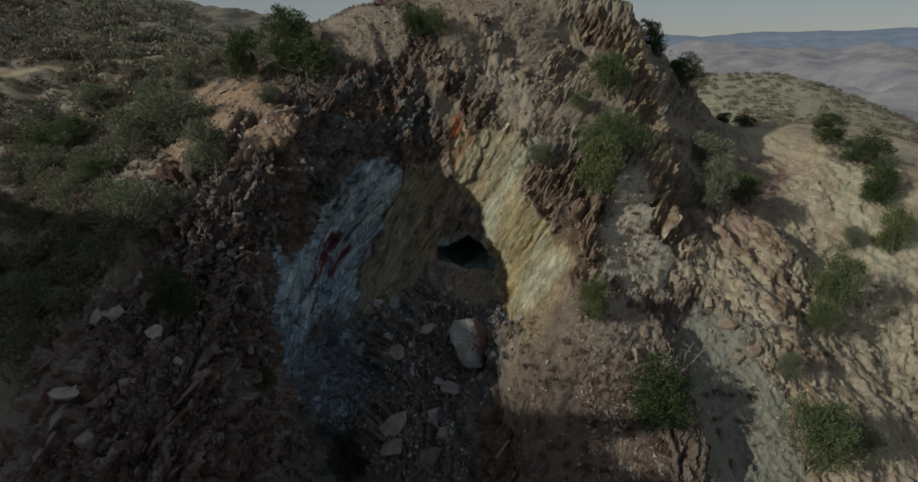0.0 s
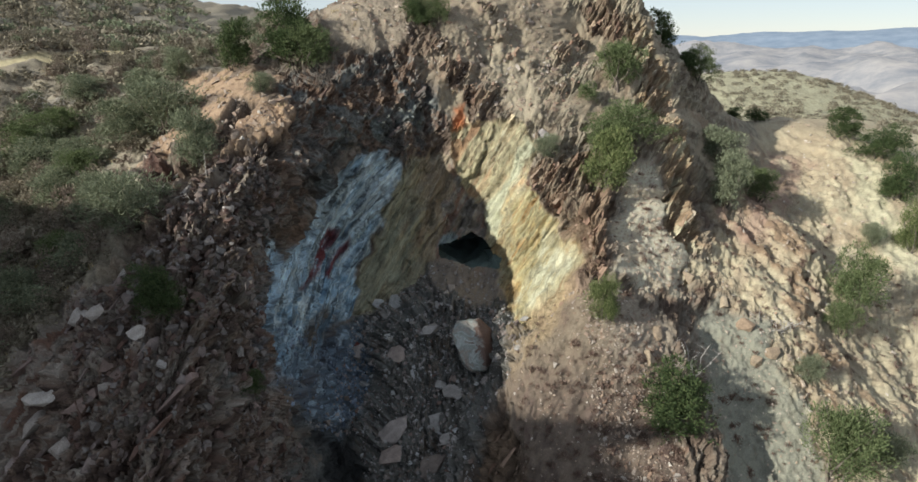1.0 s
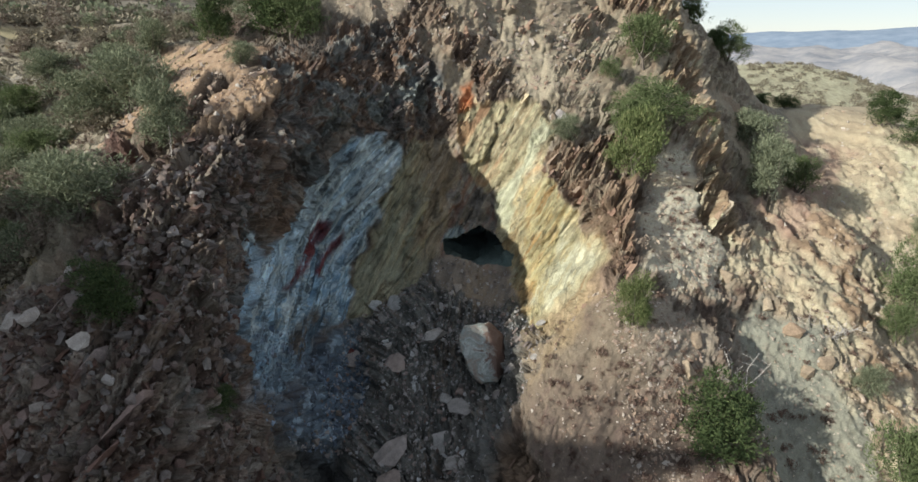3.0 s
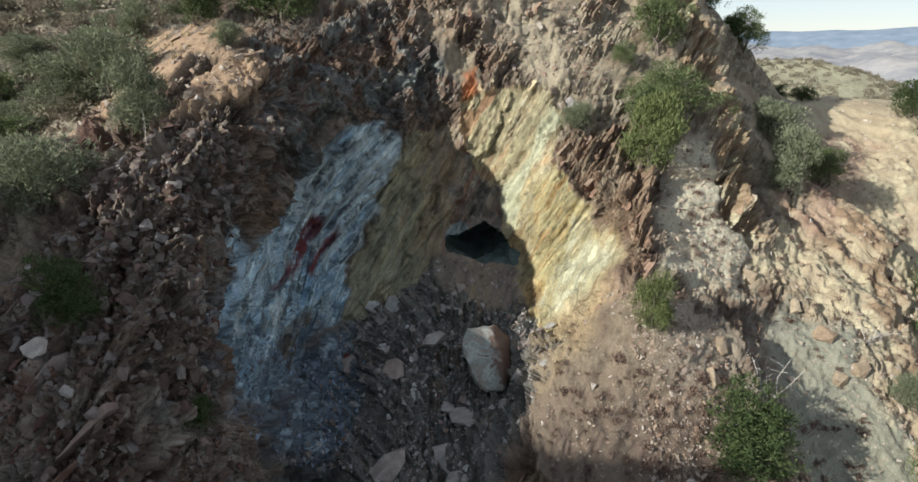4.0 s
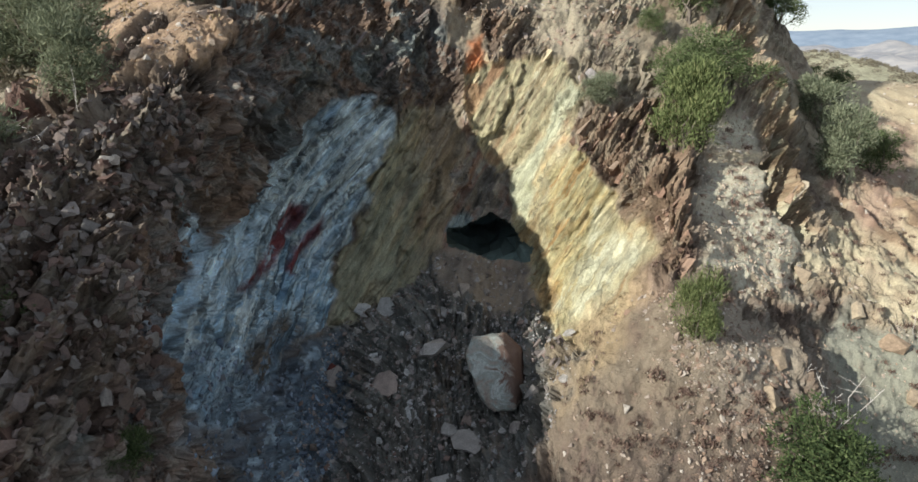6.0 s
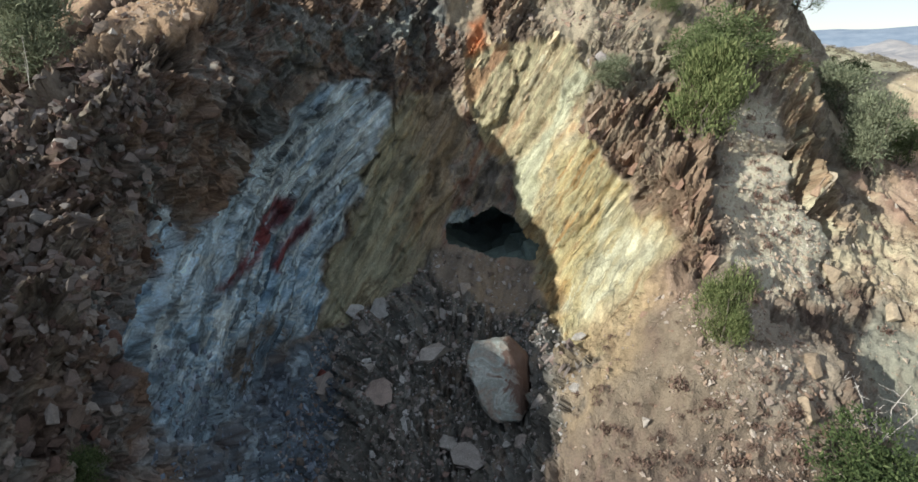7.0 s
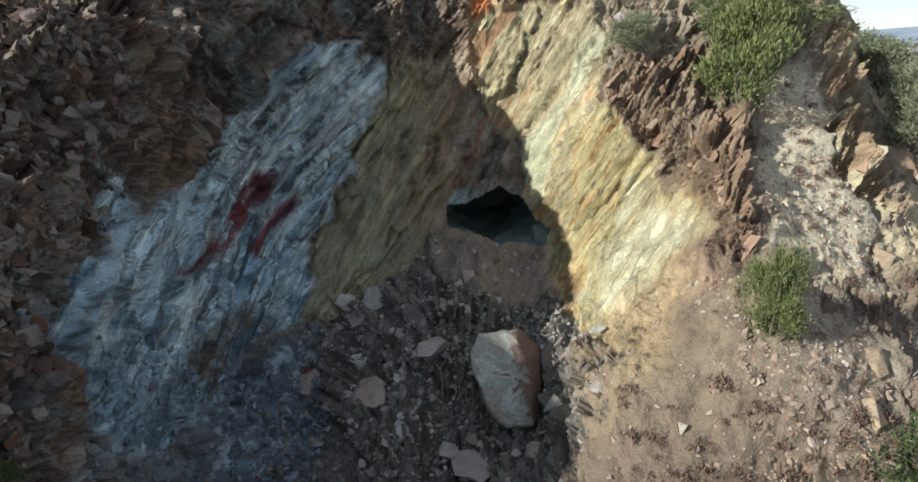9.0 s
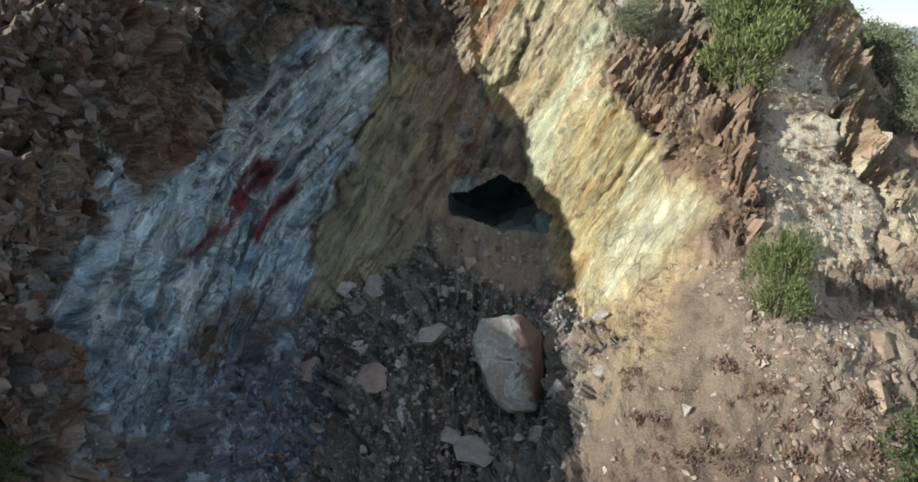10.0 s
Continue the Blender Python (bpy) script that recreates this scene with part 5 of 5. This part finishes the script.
boulder()
for k, (x, s, size, flat, tip) in enumerate([(-0.3, -0.5, 1.05, 0.22, 0.3), (-2.55, 1.15, 0.85, 0.4, 0.0), (-4.4, 1.75, 0.8, 0.5, 0.1), (-3.1, 3.2, 0.6, 0.3, 0.3), (-2.4, -2.0, 1.25, 0.55, 0.5), (-0.95, -1.5, 1.1, 0.35, 0.4),
                                             (-0.4, -2.4, 0.85, 0.4, 0.2), (-1.0, -3.2, 1.2, 0.4, 0.3), (-2.45, -2.9, 0.9, 0.5, 0.1), (-0.5, 4.3, 0.5, 0.5, 0.5), (-1.1, 3.5, 0.65, 0.45, 0.2), (-1.25, 2.2, 0.95, 0.8, 0.2),
                                             (-2.8, 3.9, 0.75, 0.3, 0.2), (1.45, 0.6, 0.45, 0.5, 0.1), (2.45, 2.7, 0.4, 0.6, 0.0), (-4.0, 0.4, 0.55, 0.4, 0.6), (-3.6, 3.9, 0.6, 0.3, 0.0), (-1.95, 0.4, 0.5, 0.4, 0.2), (-0.8, -0.1, 0.45, 0.6, 0.3), (1.0, -0.4, 0.45, 0.4, 0.5)]):
    stone("rock_slab", "angular grey rock slab lying in the pit rubble", "rock", x, s, size, STONE_FLOOR, 610 + k, "slabs in the pit", flat, tip)
for k, (x, s, size) in enumerate([(-7.45, 3.7, 0.42), (-8.8, -0.8, 0.5), (-6.95, -2.5, 0.32), (-10.9, -0.1, 0.6), (-10.0, -0.3, 0.55), (-10.4, 0.2, 0.5), (-10.9, -2.5, 0.8), (-11.2, -3.1, 0.8), (-10.2, -3.7, 0.6), (-9.9, 1.4, 0.6), (-8.0, -1.6, 0.35), (-9.4, -2.2, 0.4), (-8.9, 4.4, 0.45), (-8.3, 3.9, 0.35)]):
    stone("pale_rock", "pale weathered rock lying on the shaded slope", "rock", x, s, size, STONE_PALE, 640 + k, "pale rocks on the slope", 0.5, 0.4)

stone("pale_slab", "flat pale green-grey slab lying on the soil ledge", "rock", 3.45, 10.5, 0.7, STONE_FLOOR, 662, "", 0.16, 0.0)
stone("red_rock", "dark red rock beside a grey slab in the rubble", "rock", -4.45, 1.95, 0.5, STONE_RED, 661, "", 0.8, 0.3)
for k, (x, s, size) in enumerate([(10.5, 3.4, 0.6), (11.0, 2.5, 0.75), (11.1, 1.2, 0.6), (11.8, 1.8, 0.7), (9.4, 4.4, 0.7), (7.0, 1.1, 0.7), (6.5, 0.1, 0.6)]):
    stone("ledge_block", "orange-brown block of rock breaking out of the slope", "rock", x, s, size, STONE_ORANGE, 670 + k, "ledge blocks on the slope", 0.7, 0.5, lift=-0.12 * size)
outcrop("slope_outcrop", "broken orange-brown ledge above the grey scree", [(9.8, 4.8), (11.2, 6.6), (14.2, 6.8), (14.0, 4.4), (12.0, 4.2), (11.2, 2.2), (10.4, 2.8)], 26, (0.3, 0.8), STONE_ORANGE, 545)
outcrop("apron_outcrop", "broken brown ledge at the edge of the sunlit slope", [(6.8, 2.9), (7.5, 2.2), (7.2, 0.8), (6.4, -0.9), (6.0, -0.5), (6.5, 1.0)], 16, (0.2, 0.5), STONE_RUST, 546)

LEFT_SLOPE = [(-6.4, 5.5), (-6.2, 0.6), (-5.9, -3.4), (-9.5, -4.5), (-11.0, 0.0), (-9.2, 3.0), (-8.6, 6.0), (-7.2, 6.2)]
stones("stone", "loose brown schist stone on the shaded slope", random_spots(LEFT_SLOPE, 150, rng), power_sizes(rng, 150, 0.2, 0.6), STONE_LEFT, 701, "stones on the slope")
stones("stone", "loose grey schist stone in the pit rubble", random_spots(FLOOR, 110, rng, lambda x, s: s > -5 and not (x < -3.7 and s < -1.9)), power_sizes(rng, 110, 0.16, 0.42), STONE_FLOOR, 702, "stones in the pit")
PIT_BITS = random_spots(FLOOR, 7500, rng, lambda x, s: s > -5 and not (x < -3.7 and s < -1.9) and (s < 3.9 or x < -1.2 or rng.random() < 0.3))
rubble("rubble", "small grey broken schist covering the pit floor", PIT_BITS, power_sizes(rng, len(PIT_BITS), 0.045, 0.26, 1.5), STONE_FLOOR_BITS, 711)
LEFT_BITS = random_spots(LEFT_SLOPE, 3600, rng, lambda x, s: s > -0.8 + 0.3 * (x + 8) or rng.random() < 0.35)
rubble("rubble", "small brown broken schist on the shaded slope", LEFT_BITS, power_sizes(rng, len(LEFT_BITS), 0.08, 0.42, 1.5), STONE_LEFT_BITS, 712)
WALL_BITS = random_spots([(-6.7, 0.6), (-6.35, 0.4), (-6.2, -0.8), (-5.9, -2.3), (-5.2, -2.8), (-5.3, -4.5), (-6.1, -4.5)], 600, rng)
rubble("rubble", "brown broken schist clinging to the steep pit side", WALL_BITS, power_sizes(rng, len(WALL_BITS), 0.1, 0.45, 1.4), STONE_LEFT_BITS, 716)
DUST_BITS = random_spots(DUST, 2000, rng, lambda x, s: s < 1.8)
rubble("rubble", "blue-dusted broken rock at the foot of the blue wall", DUST_BITS, power_sizes(rng, len(DUST_BITS), 0.05, 0.28, 1.5), STONE_BLUE_BITS, 717)
APRON_BITS = random_spots(APRON, 2700, rng, lambda x, s: s > -5 and rng.random() < (1.0 if x > 4.3 else 0.15))
rubble("scree", "small tan and pinkish stones on the sunlit slope", APRON_BITS, power_sizes(rng, len(APRON_BITS), 0.045, 0.26), STONE_APRON_BITS, 713)
SCREE_BITS = random_spots(SCREE, 1800, rng) + random_spots(TONGUE, 700, rng, lambda x, s: s > -5)
rubble("scree", "small grey-green stones in the gully", SCREE_BITS, power_sizes(rng, len(SCREE_BITS), 0.04, 0.25), STONE_RIGHT_BITS, 714)
BENCH_BITS = random_spots(BENCH, 750, rng, lambda x, s: s < 9.6 or rng.random() < 0.2)
rubble("scree", "broken orange-tan stones lying on the bench", BENCH_BITS, power_sizes(rng, len(BENCH_BITS), 0.06, 0.5), STONE_APRON_BITS, 719)
CREST_BITS = random_spots([(-6.0, 17.0), (-5.0, 13.8), (-2.0, 13.6), (-0.4, 12.0), (5.0, 11.4), (6.4, 16.5), (2.5, 18.6), (-2.5, 18.0)], 1900, rng)
rubble("scree", "small tan and brown stones strewn below the crest", CREST_BITS, power_sizes(rng, len(CREST_BITS), 0.06, 0.4), STONE_APRON_BITS, 718)
RIGHT_BITS = random_spots([(10, 5), (14, 12), (19, 14), (22, 8), (16, 0), (12.5, 0)], 1200, rng)
RIGHT_BITS += random_spots([(16, 12), (17.5, 20), (21, 27), (24, 24), (23, 12), (19, 9)], 800, rng) + random_spots([(12.3, 2.5), (16, 3), (18, -2), (14, -5), (12.6, -5)], 500, rng)
rubble("scree", "scattered tan stones on the sunlit slope", RIGHT_BITS, power_sizes(rng, len(RIGHT_BITS), 0.05, 0.3), STONE_RIGHT_BITS, 715)

# ---- shrubs ----
def tube(verts, faces, path, r0, r1, sides=5):
    base = len(verts)
    for k, p in enumerate(path):
        d = (path[min(k + 1, len(path) - 1)] - path[max(k - 1, 0)]).normalized()
        side = d.orthogonal().normalized()
        r = r0 + (r1 - r0) * k / (len(path) - 1)
        for j in range(sides):
            a = 2 * math.pi * j / sides
            verts.append(p + r * (math.cos(a) * side + math.sin(a) * d.cross(side)))
    for k in range(len(path) - 1):
        for j in range(sides):
            a, b = base + k * sides + j, base + k * sides + (j + 1) % sides
            faces.append((a, b, b + sides, a + sides))


def limb_path(rng, start, end, wobble):
    mid = [start.lerp(end, t) + Vector(rng.normal(0, wobble, 3)) * math.sin(math.pi * t) for t in (0.33, 0.66)]
    return [start, *mid, end]


def crown_mesh(name, rng, material, clumps, per_clump, leaf, reach, lumps=6, hollow=0.35, upright=0.3, slim=1.0):
    """Leaf sprays gathered in clumps, the clumps in uneven lobes; about 1 wide and 1 high."""
    lobes = rng.uniform((-0.30, -0.30, 0.16), (0.30, 0.30, 0.74), (lumps, 3))
    lobes[:, :2] *= (1.15 - 0.55 * lobes[:, 2:])
    radii = rng.uniform(0.13, 0.25, lumps)
    lobes[: lumps // 2, :2] *= 0.45
    radii[: lumps // 2] += 0.05
    verts, faces, centres = [], [], []
    for c in range(clumps):
        k = rng.integers(lumps)
        d = rng.standard_normal(3)
        d /= np.linalg.norm(d)
        d[2] = d[2] if d[2] > -0.5 else -d[2]
        centre = lobes[k] + d * radii[k] * (1 - hollow * rng.random() ** 2)
        centre[2] = max(centre[2], 0.06)
        centres.append(centre)
        for _ in range(per_clump):
            p = centre + rng.normal(0, reach, 3)
            out = p - np.array((0, 0, 0.35)) + rng.normal(0, 0.45, 3) + np.array((0, 0, upright))
            out /= np.linalg.norm(out)
            side = np.cross(out, rng.standard_normal(3))
            side /= np.linalg.norm(side) + 1e-9
            ln, wd = leaf * rng.uniform(0.7, 1.6), leaf * rng.uniform(0.15, 0.32) * slim
            b = len(verts)
            bend = np.cross(out, side) * wd * 0.3
            verts.extend([p, p + out * ln * 0.5 + side * wd + bend, p + out * ln, p + out * ln * 0.5 - side * wd + bend])
            faces.append((b, b + 1, b + 2, b + 3))
    return mesh_from(name, verts, faces, material), centres


def shrub(name, label, category, seed, material, clumps, per_clump, leaf, reach, **more):
    """A bush about one metre wide and high, with limbs under a crown of leaf sprays."""
    rng = np.random.default_rng(seed)
    base = thing(name, label, category, (0, 0, 0))
    crown, centres = crown_mesh("crown", rng, material, clumps, per_clump, leaf, reach, **more)
    verts, faces = [], []
    for c in [centres[k] for k in rng.choice(len(centres), 6, replace=False)]:
        tube(verts, faces, limb_path(rng, Vector((rng.normal(0, 0.03), rng.normal(0, 0.03), -0.12)), Vector(c), 0.06), 0.022, 0.006, 4)
        if category == "bush":
            part_of("limb", mesh_from("limb", verts, faces, BARK), base)
            verts, faces = [], []
    if verts:
        part_of("trunk", mesh_from("trunk", verts, faces, BARK), base)
    part_of("crown", crown, base)
    return base


def planted(proto, x, s, wide, high, spin, label="", name="", sink=0.05, world=None):
    p = Vector(world) if world else at(x, s)[0]
    ob = copy_thing(proto, Matrix.Translation(p - Vector((0, 0, sink + 0.07 * high))) @ Matrix.Rotation(spin, 4, "Z") @ Matrix.Diagonal((wide, wide, high, 1)))
    return tagged(ob, label)


KINDS = {
    "dark": [shrub("evergreen_bush", "dense dark green evergreen bush on the rocky slope", "bush", 801 + k, LEAF_DARK, 360, 24, 0.034, 0.03, lumps=16, slim=0.75) for k in range(2)],
    "mid": [shrub("green_bush", "green leafy bush rooted in the rocks", "bush", 811 + k, LEAF_MID, 360, 24, 0.036, 0.03, lumps=16, slim=0.7) for k in range(2)],
    "bright": [shrub("yellow_green_bush", "bright yellow-green bush with fine upright leaves", "bush", 825 + k, LEAF_BRIGHT, 260, 34, 0.042, 0.042, upright=0.7, slim=0.6, lumps=11, hollow=0.6) for k in range(2)],
    "grey": [shrub("feathery_bush", "grey-green feathery bush with spreading branches", "bush", 831 + k, LEAF_GREY, 260, 28, 0.05, 0.045, lumps=13, hollow=0.6, slim=0.55) for k in range(2)],
}
BUSHES = [
    ("dark", -7.2, 12.9, 3.3, 3.0), ("mid", -6.5, 12.2, 2.2, 2.0), ("dark", -9.7, 12.5, 2.2, 2.2), ("dark", -1.9, 15.2, 1.8, 1.6), ("mid", -1.1, 15.3, 1.3, 1.4), ("mid", 7.2, 13.8, 2.7, 2.3), ("mid", 7.1, 10.2, 3.3, 1.9), ("mid", 6.2, 9.6, 2.2, 1.6),
    ("bright", 6.1, 7.6, 2.3, 2.7), ("grey", 13.0, 13.7, 2.6, 1.8), ("grey", 12.3, 10.0, 2.0, 2.5), ("mid", 14.6, 12.8, 2.1, 1.8), ("dark", 22.1, 21.7, 2.6, 1.9), ("dark", 23.1, 19.5, 3.1, 2.0), ("dark", 22.6, 16.2, 2.6, 2.5),
    ("bright", 22.3, 13.2, 1.9, 2.6), ("mid", 16.8, 7.9, 2.4, 3.0), ("mid", 15.8, 5.9, 1.6, 1.6), ("dark", 7.2, -2.2, 3.2, 2.1), ("mid", 12.7, -2.1, 2.8, 2.9), ("grey", 14.8, -0.3, 1.4, 1.3), ("bright", 5.0, 1.5, 1.35, 1.8),
    ("mid", 5.7, 12.5, 1.0, 0.9), ("grey", 3.65, 9.1, 1.3, 0.9), ("grey", -11.7, 9.0, 2.9, 2.1), ("grey", -13.4, 8.6, 2.6, 1.8), ("mid", -18.5, 9.8, 2.6, 1.8), ("mid", -14.5, 6.6, 1.8, 1.5), ("grey", -10.3, 3.0, 2.7, 1.8),
    ("grey", -9.3, 6.0, 1.9, 2.0), ("dark", -8.4, 0.0, 1.9, 1.5), ("dark", -6.3, -1.9, 1.0, 1.0), ("grey", -7.6, 9.8, 1.1, 0.8), ("grey", -14.3, 0.8, 2.0, 1.6), ("grey", -15.0, 5.8, 2.0, 1.5), ("grey", -17.7, 8.2, 2.3, 1.7),
    ("grey", -12.6, 13.1, 1.5, 1.4), ("grey", 13.0, 1.5, 1.1, 1.1), ("grey", 20.3, 13.3, 1.2, 1.2),
    ("grey", -17.2, 12.6, 1.9, 1.3), ("grey", -14.4, 12.6, 2.0, 1.4), ("mid", -17.6, 10.6, 2.0, 1.5), ("grey", -14.9, 7.6, 1.9, 1.4), ("grey", -12.8, 5.0, 1.7, 1.2), ("mid", -13.2, 2.6, 1.5, 1.2),
]
for k, (kind, x, s, wide, high) in enumerate(BUSHES):
    planted(KINDS[kind][k % 2], x, s, wide * 1.12, high * 1.1, 1.7 * k)
for k, (kind, place, wide, high) in enumerate([("dark", (10.9, 37.7, 10.9), 2.4, 2.4), ("dark", (12.3, 38.2, 9.6), 1.8, 1.6), ("mid", (13.5, 39.0, 9.2), 2.7, 2.2), ("dark", (19.6, 44.6, 6.1), 2.0, 1.2), ("dark", (18.0, 44.8, 6.3), 1.8, 1.0)]):
    planted(KINDS[kind][k % 2], 0, 0, wide, high, 2.3 * k, world=place)

SCRUBS = [shrub("scrub_bush", "low dry olive scrub bush on the hillside", "scrub", 841, LEAF_SCRUB, 60, 11, 0.07, 0.055, lumps=6),
          shrub("scrub_bush", "low grey-green scrub bush on the hillside", "scrub", 842, LEAF_GREY, 60, 11, 0.07, 0.055, lumps=6),
          shrub("scrub_bush", "low brown leafless scrub bush on the hillside", "scrub", 843, LEAF_BROWN, 60, 11, 0.07, 0.055, lumps=6)]
def off_terrace(x, s):
    return x > -16 or abs(s - max(14.5, 17.3 + 0.85 * (x + 19.5))) > 0.9


HILL_LEFT = [(-10.5, 3.0), (-12.0, 6.0), (-12.6, 13.5), (-10.0, 14.0), (-8.0, 15.5), (-10.0, 20.0), (-16.0, 22.0), (-30.0, 20.0), (-28.0, 8.0), (-18.0, 0.0), (-13.0, -2.0)]
for k, (x, s) in enumerate(random_spots(HILL_LEFT, 290, rng, lambda x, s: off_terrace(x, s) and rng.random() < (1.0 if x > -20 else 0.5))):
    size = rng.uniform(0.6, 1.7) * (0.7 if s > 12 else 1.0)
    planted(SCRUBS[k % 3], x, s, size, size * rng.uniform(0.6, 0.95), rng.uniform(0, 6.28))
for proto in [o for group in KINDS.values() for o in group] + SCRUBS:
    for o in (*proto.children_recursive, proto):
        bpy.data.objects.remove(o)


def far_scrub(name, label, spots, sizes, material, seed):
    """Low scrub far off, a few leaf sprays for each plant."""
    rng = np.random.default_rng(seed)
    verts, faces = [], []
    for (x, s), size in zip(spots, sizes):
        p = np.array(at(x, s)[0])
        for _ in range(80):
            d = rng.standard_normal(3)
            d[2] = abs(d[2])
            d /= np.linalg.norm(d)
            c = p + d * size * np.array((0.5, 0.5, 0.45)) * rng.uniform(0.5, 1)
            u, v = rng.normal(0, size * 0.042, 3), rng.normal(0, size * 0.042, 3)
            b = len(verts)
            verts.extend([c - u, c + v, c + u, c - v])
            faces.append((b, b + 1, b + 2, b + 3))
    return tagged(new(name, mesh_from(name, verts, faces, material)), label, "scrub", kind="stuff")


BEHIND_LEFT = [(-16, 20), (-9, 19), (-14, 40), (-30, 62), (-90, 66), (-90, 14), (-30, 17)]
far_left = random_spots(BEHIND_LEFT, 1900, rng, lambda x, s: off_terrace(x, s) and rng.random() < (1.0 if s < 42 else 0.3))
far_scrub("hill_scrub", "dry scrub scattered over the far hillside", far_left, rng.uniform(0.8, 1.9, len(far_left)), LEAF_SCRUB, 901)
far_left = random_spots(BEHIND_LEFT, 700, rng, off_terrace)
far_scrub("hill_scrub", "grey-green scrub scattered over the far hillside", far_left, rng.uniform(0.9, 2.0, len(far_left)), LEAF_GREY, 902)
near_left = random_spots(HILL_LEFT, 420, rng, off_terrace)
far_scrub("hill_scrub", "small brown plants between the scrub bushes", near_left, rng.uniform(0.35, 0.8, len(near_left)), LEAF_BROWN, 904)
near_left = random_spots(HILL_LEFT, 650, rng, off_terrace)
far_scrub("hill_scrub", "dry olive low plants filling the slope between the bushes", near_left, rng.uniform(0.6, 1.3, len(near_left)), LEAF_SCRUB, 905)
far_right = random_spots([(22, 40), (28, 28), (60, 40), (90, 70), (70, 90), (30, 85), (24, 60)], 1300, rng)
far_scrub("hill_scrub", "dry scrub scattered over the low hill behind", far_right, rng.uniform(0.4, 1.3, len(far_right)), LEAF_SCRUB, 903)


# dead shrubs
def dead_shrub(name, label, x, s, wide, high, seed, material=None, limbs=14, thick=0.015):
    rng = np.random.default_rng(seed)
    p, n = at(x, s)
    base = thing(name, label, "dead shrub", p)
    for _ in range(limbs):
        end = Vector((rng.normal(0, 0.35) * wide, rng.normal(0, 0.35) * wide, rng.uniform(0.3, 1.0) * high))
        path = limb_path(rng, Vector((0, 0, -0.1)), end, 0.08 * wide)
        verts, faces = [], []
        tube(verts, faces, path, thick, thick * 0.4, 4)
        for _ in range(3):
            a = path[2].lerp(path[3], rng.random())
            tube(verts, faces, limb_path(rng, a, a + Vector(rng.normal(0, 0.22, 3)) * wide, 0.03), thick * 0.55, thick * 0.2, 3)
        part_of("branch", mesh_from("branch", verts, faces, material or DEAD_WOOD), base)


dead_shrub("dead_shrub", "leafless grey shrub at the edge of the wall", -5.6, 10.6, 1.1, 0.7, 921, BARK, 20)
dead_shrub("dead_shrub", "bleached dead branches behind the green bush", 8.1, -0.4, 1.0, 1.3, 922, None, 10, 0.018)
dead_shrub("dead_shrub", "bleached dead shrub lying on the tan slope", 12.5, 3.3, 1.1, 0.7, 923, None, 16, 0.018)
dead_shrub("dead_shrub", "dark dead shrub caught on a ledge", 3.7, 11.0, 1.5, 1.2, 924, BARK)
dead_shrub("dead_shrub", "thin bare stalk standing on the slope edge", -8.2, 4.6, 0.2, 1.1, 925, None, 2, 0.008)
dead_shrub("dead_shrub", "bleached dead branches among the scrub", -18.0, 12.5, 1.8, 0.9, 926)
dead_shrub("dead_shrub", "grey dead branches on the slope", -9.9, 3.9, 1.5, 0.7, 927)


def tufts(name, label, spots, sizes, material, seed, blades=16):
    """Small dry plants, each a spray of thin blades."""
    rng = np.random.default_rng(seed)
    verts, faces = [], []
    for (x, s), size in zip(spots, sizes):
        p = np.array(at(x, s)[0]) - np.array((0, 0, 0.02))
        for _ in range(blades):
            root = p + rng.normal(0, 0.24, 3) * size * np.array((1, 1, 0.5))
            tip = root + rng.normal(0, 0.10, 3) * size * np.array((1, 1, 0.3)) + np.array((0, 0, size * rng.uniform(0.06, 0.24)))
            w = np.cross(tip - root, rng.standard_normal(3))
            w *= size * 0.04 / (np.linalg.norm(w) + 1e-9)
            b = len(verts)
            verts.extend([root - w, root + w, tip + w * 0.6, tip - w * 0.6])
            faces.append((b, b + 1, b + 2, b + 3))
    return tagged(new(name, mesh_from(name, verts, faces, material)), label, "dry plants", kind="stuff")


spots = random_spots(APRON, 210, rng, lambda x, s: s > -5 and rng.random() < (1.0 if s < 0.5 else 0.4)) + random_spots(TONGUE, 40, rng, lambda x, s: s > -5) + random_spots([(10, 5), (14, 12), (19, 14), (22, 8), (16, 0), (12.5, 0)], 200, rng) + random_spots(SCREE, 25, rng) + random_spots(RUST, 20, rng)
tufts("dry_tufts", "maroon dry tufts dotted over the sunlit slope", spots, power_sizes(rng, len(spots), 0.14, 0.42), LEAF_MAROON, 931, 95)
spots = random_spots(BENCH, 30, rng) + random_spots(HILL_LEFT, 260, rng) + random_spots(TOP_SOIL, 12, rng)
tufts("dry_grass", "straw-coloured grass between the scrub", spots, rng.uniform(0.2, 0.5, len(spots)), LEAF_STRAW, 932, 20)

MAROON = [(9.8, 3.5), (7.8, 7.1), (7.9, 6.2), (7.4, 5.9), (8.2, 5.4), (10.5, -0.7), (11.3, -0.4), (9.9, -0.6), (8.9, 4.1), (5.2, 4.1), (4.8, 3.6), (10.9, -1.6), (9.6, -1.9)]
spots = [(x + rng.normal(0, 0.15), s + rng.normal(0, 0.15)) for x, s in MAROON for _ in range(2)] + random_spots(APRON, 50, rng, lambda x, s: -5 < s < -0.6)
tufts("dry_tufts", "wide maroon patches of dry low plants on the slope", spots, rng.uniform(0.18, 0.42, len(spots)), LEAF_MAROON, 933, 120)
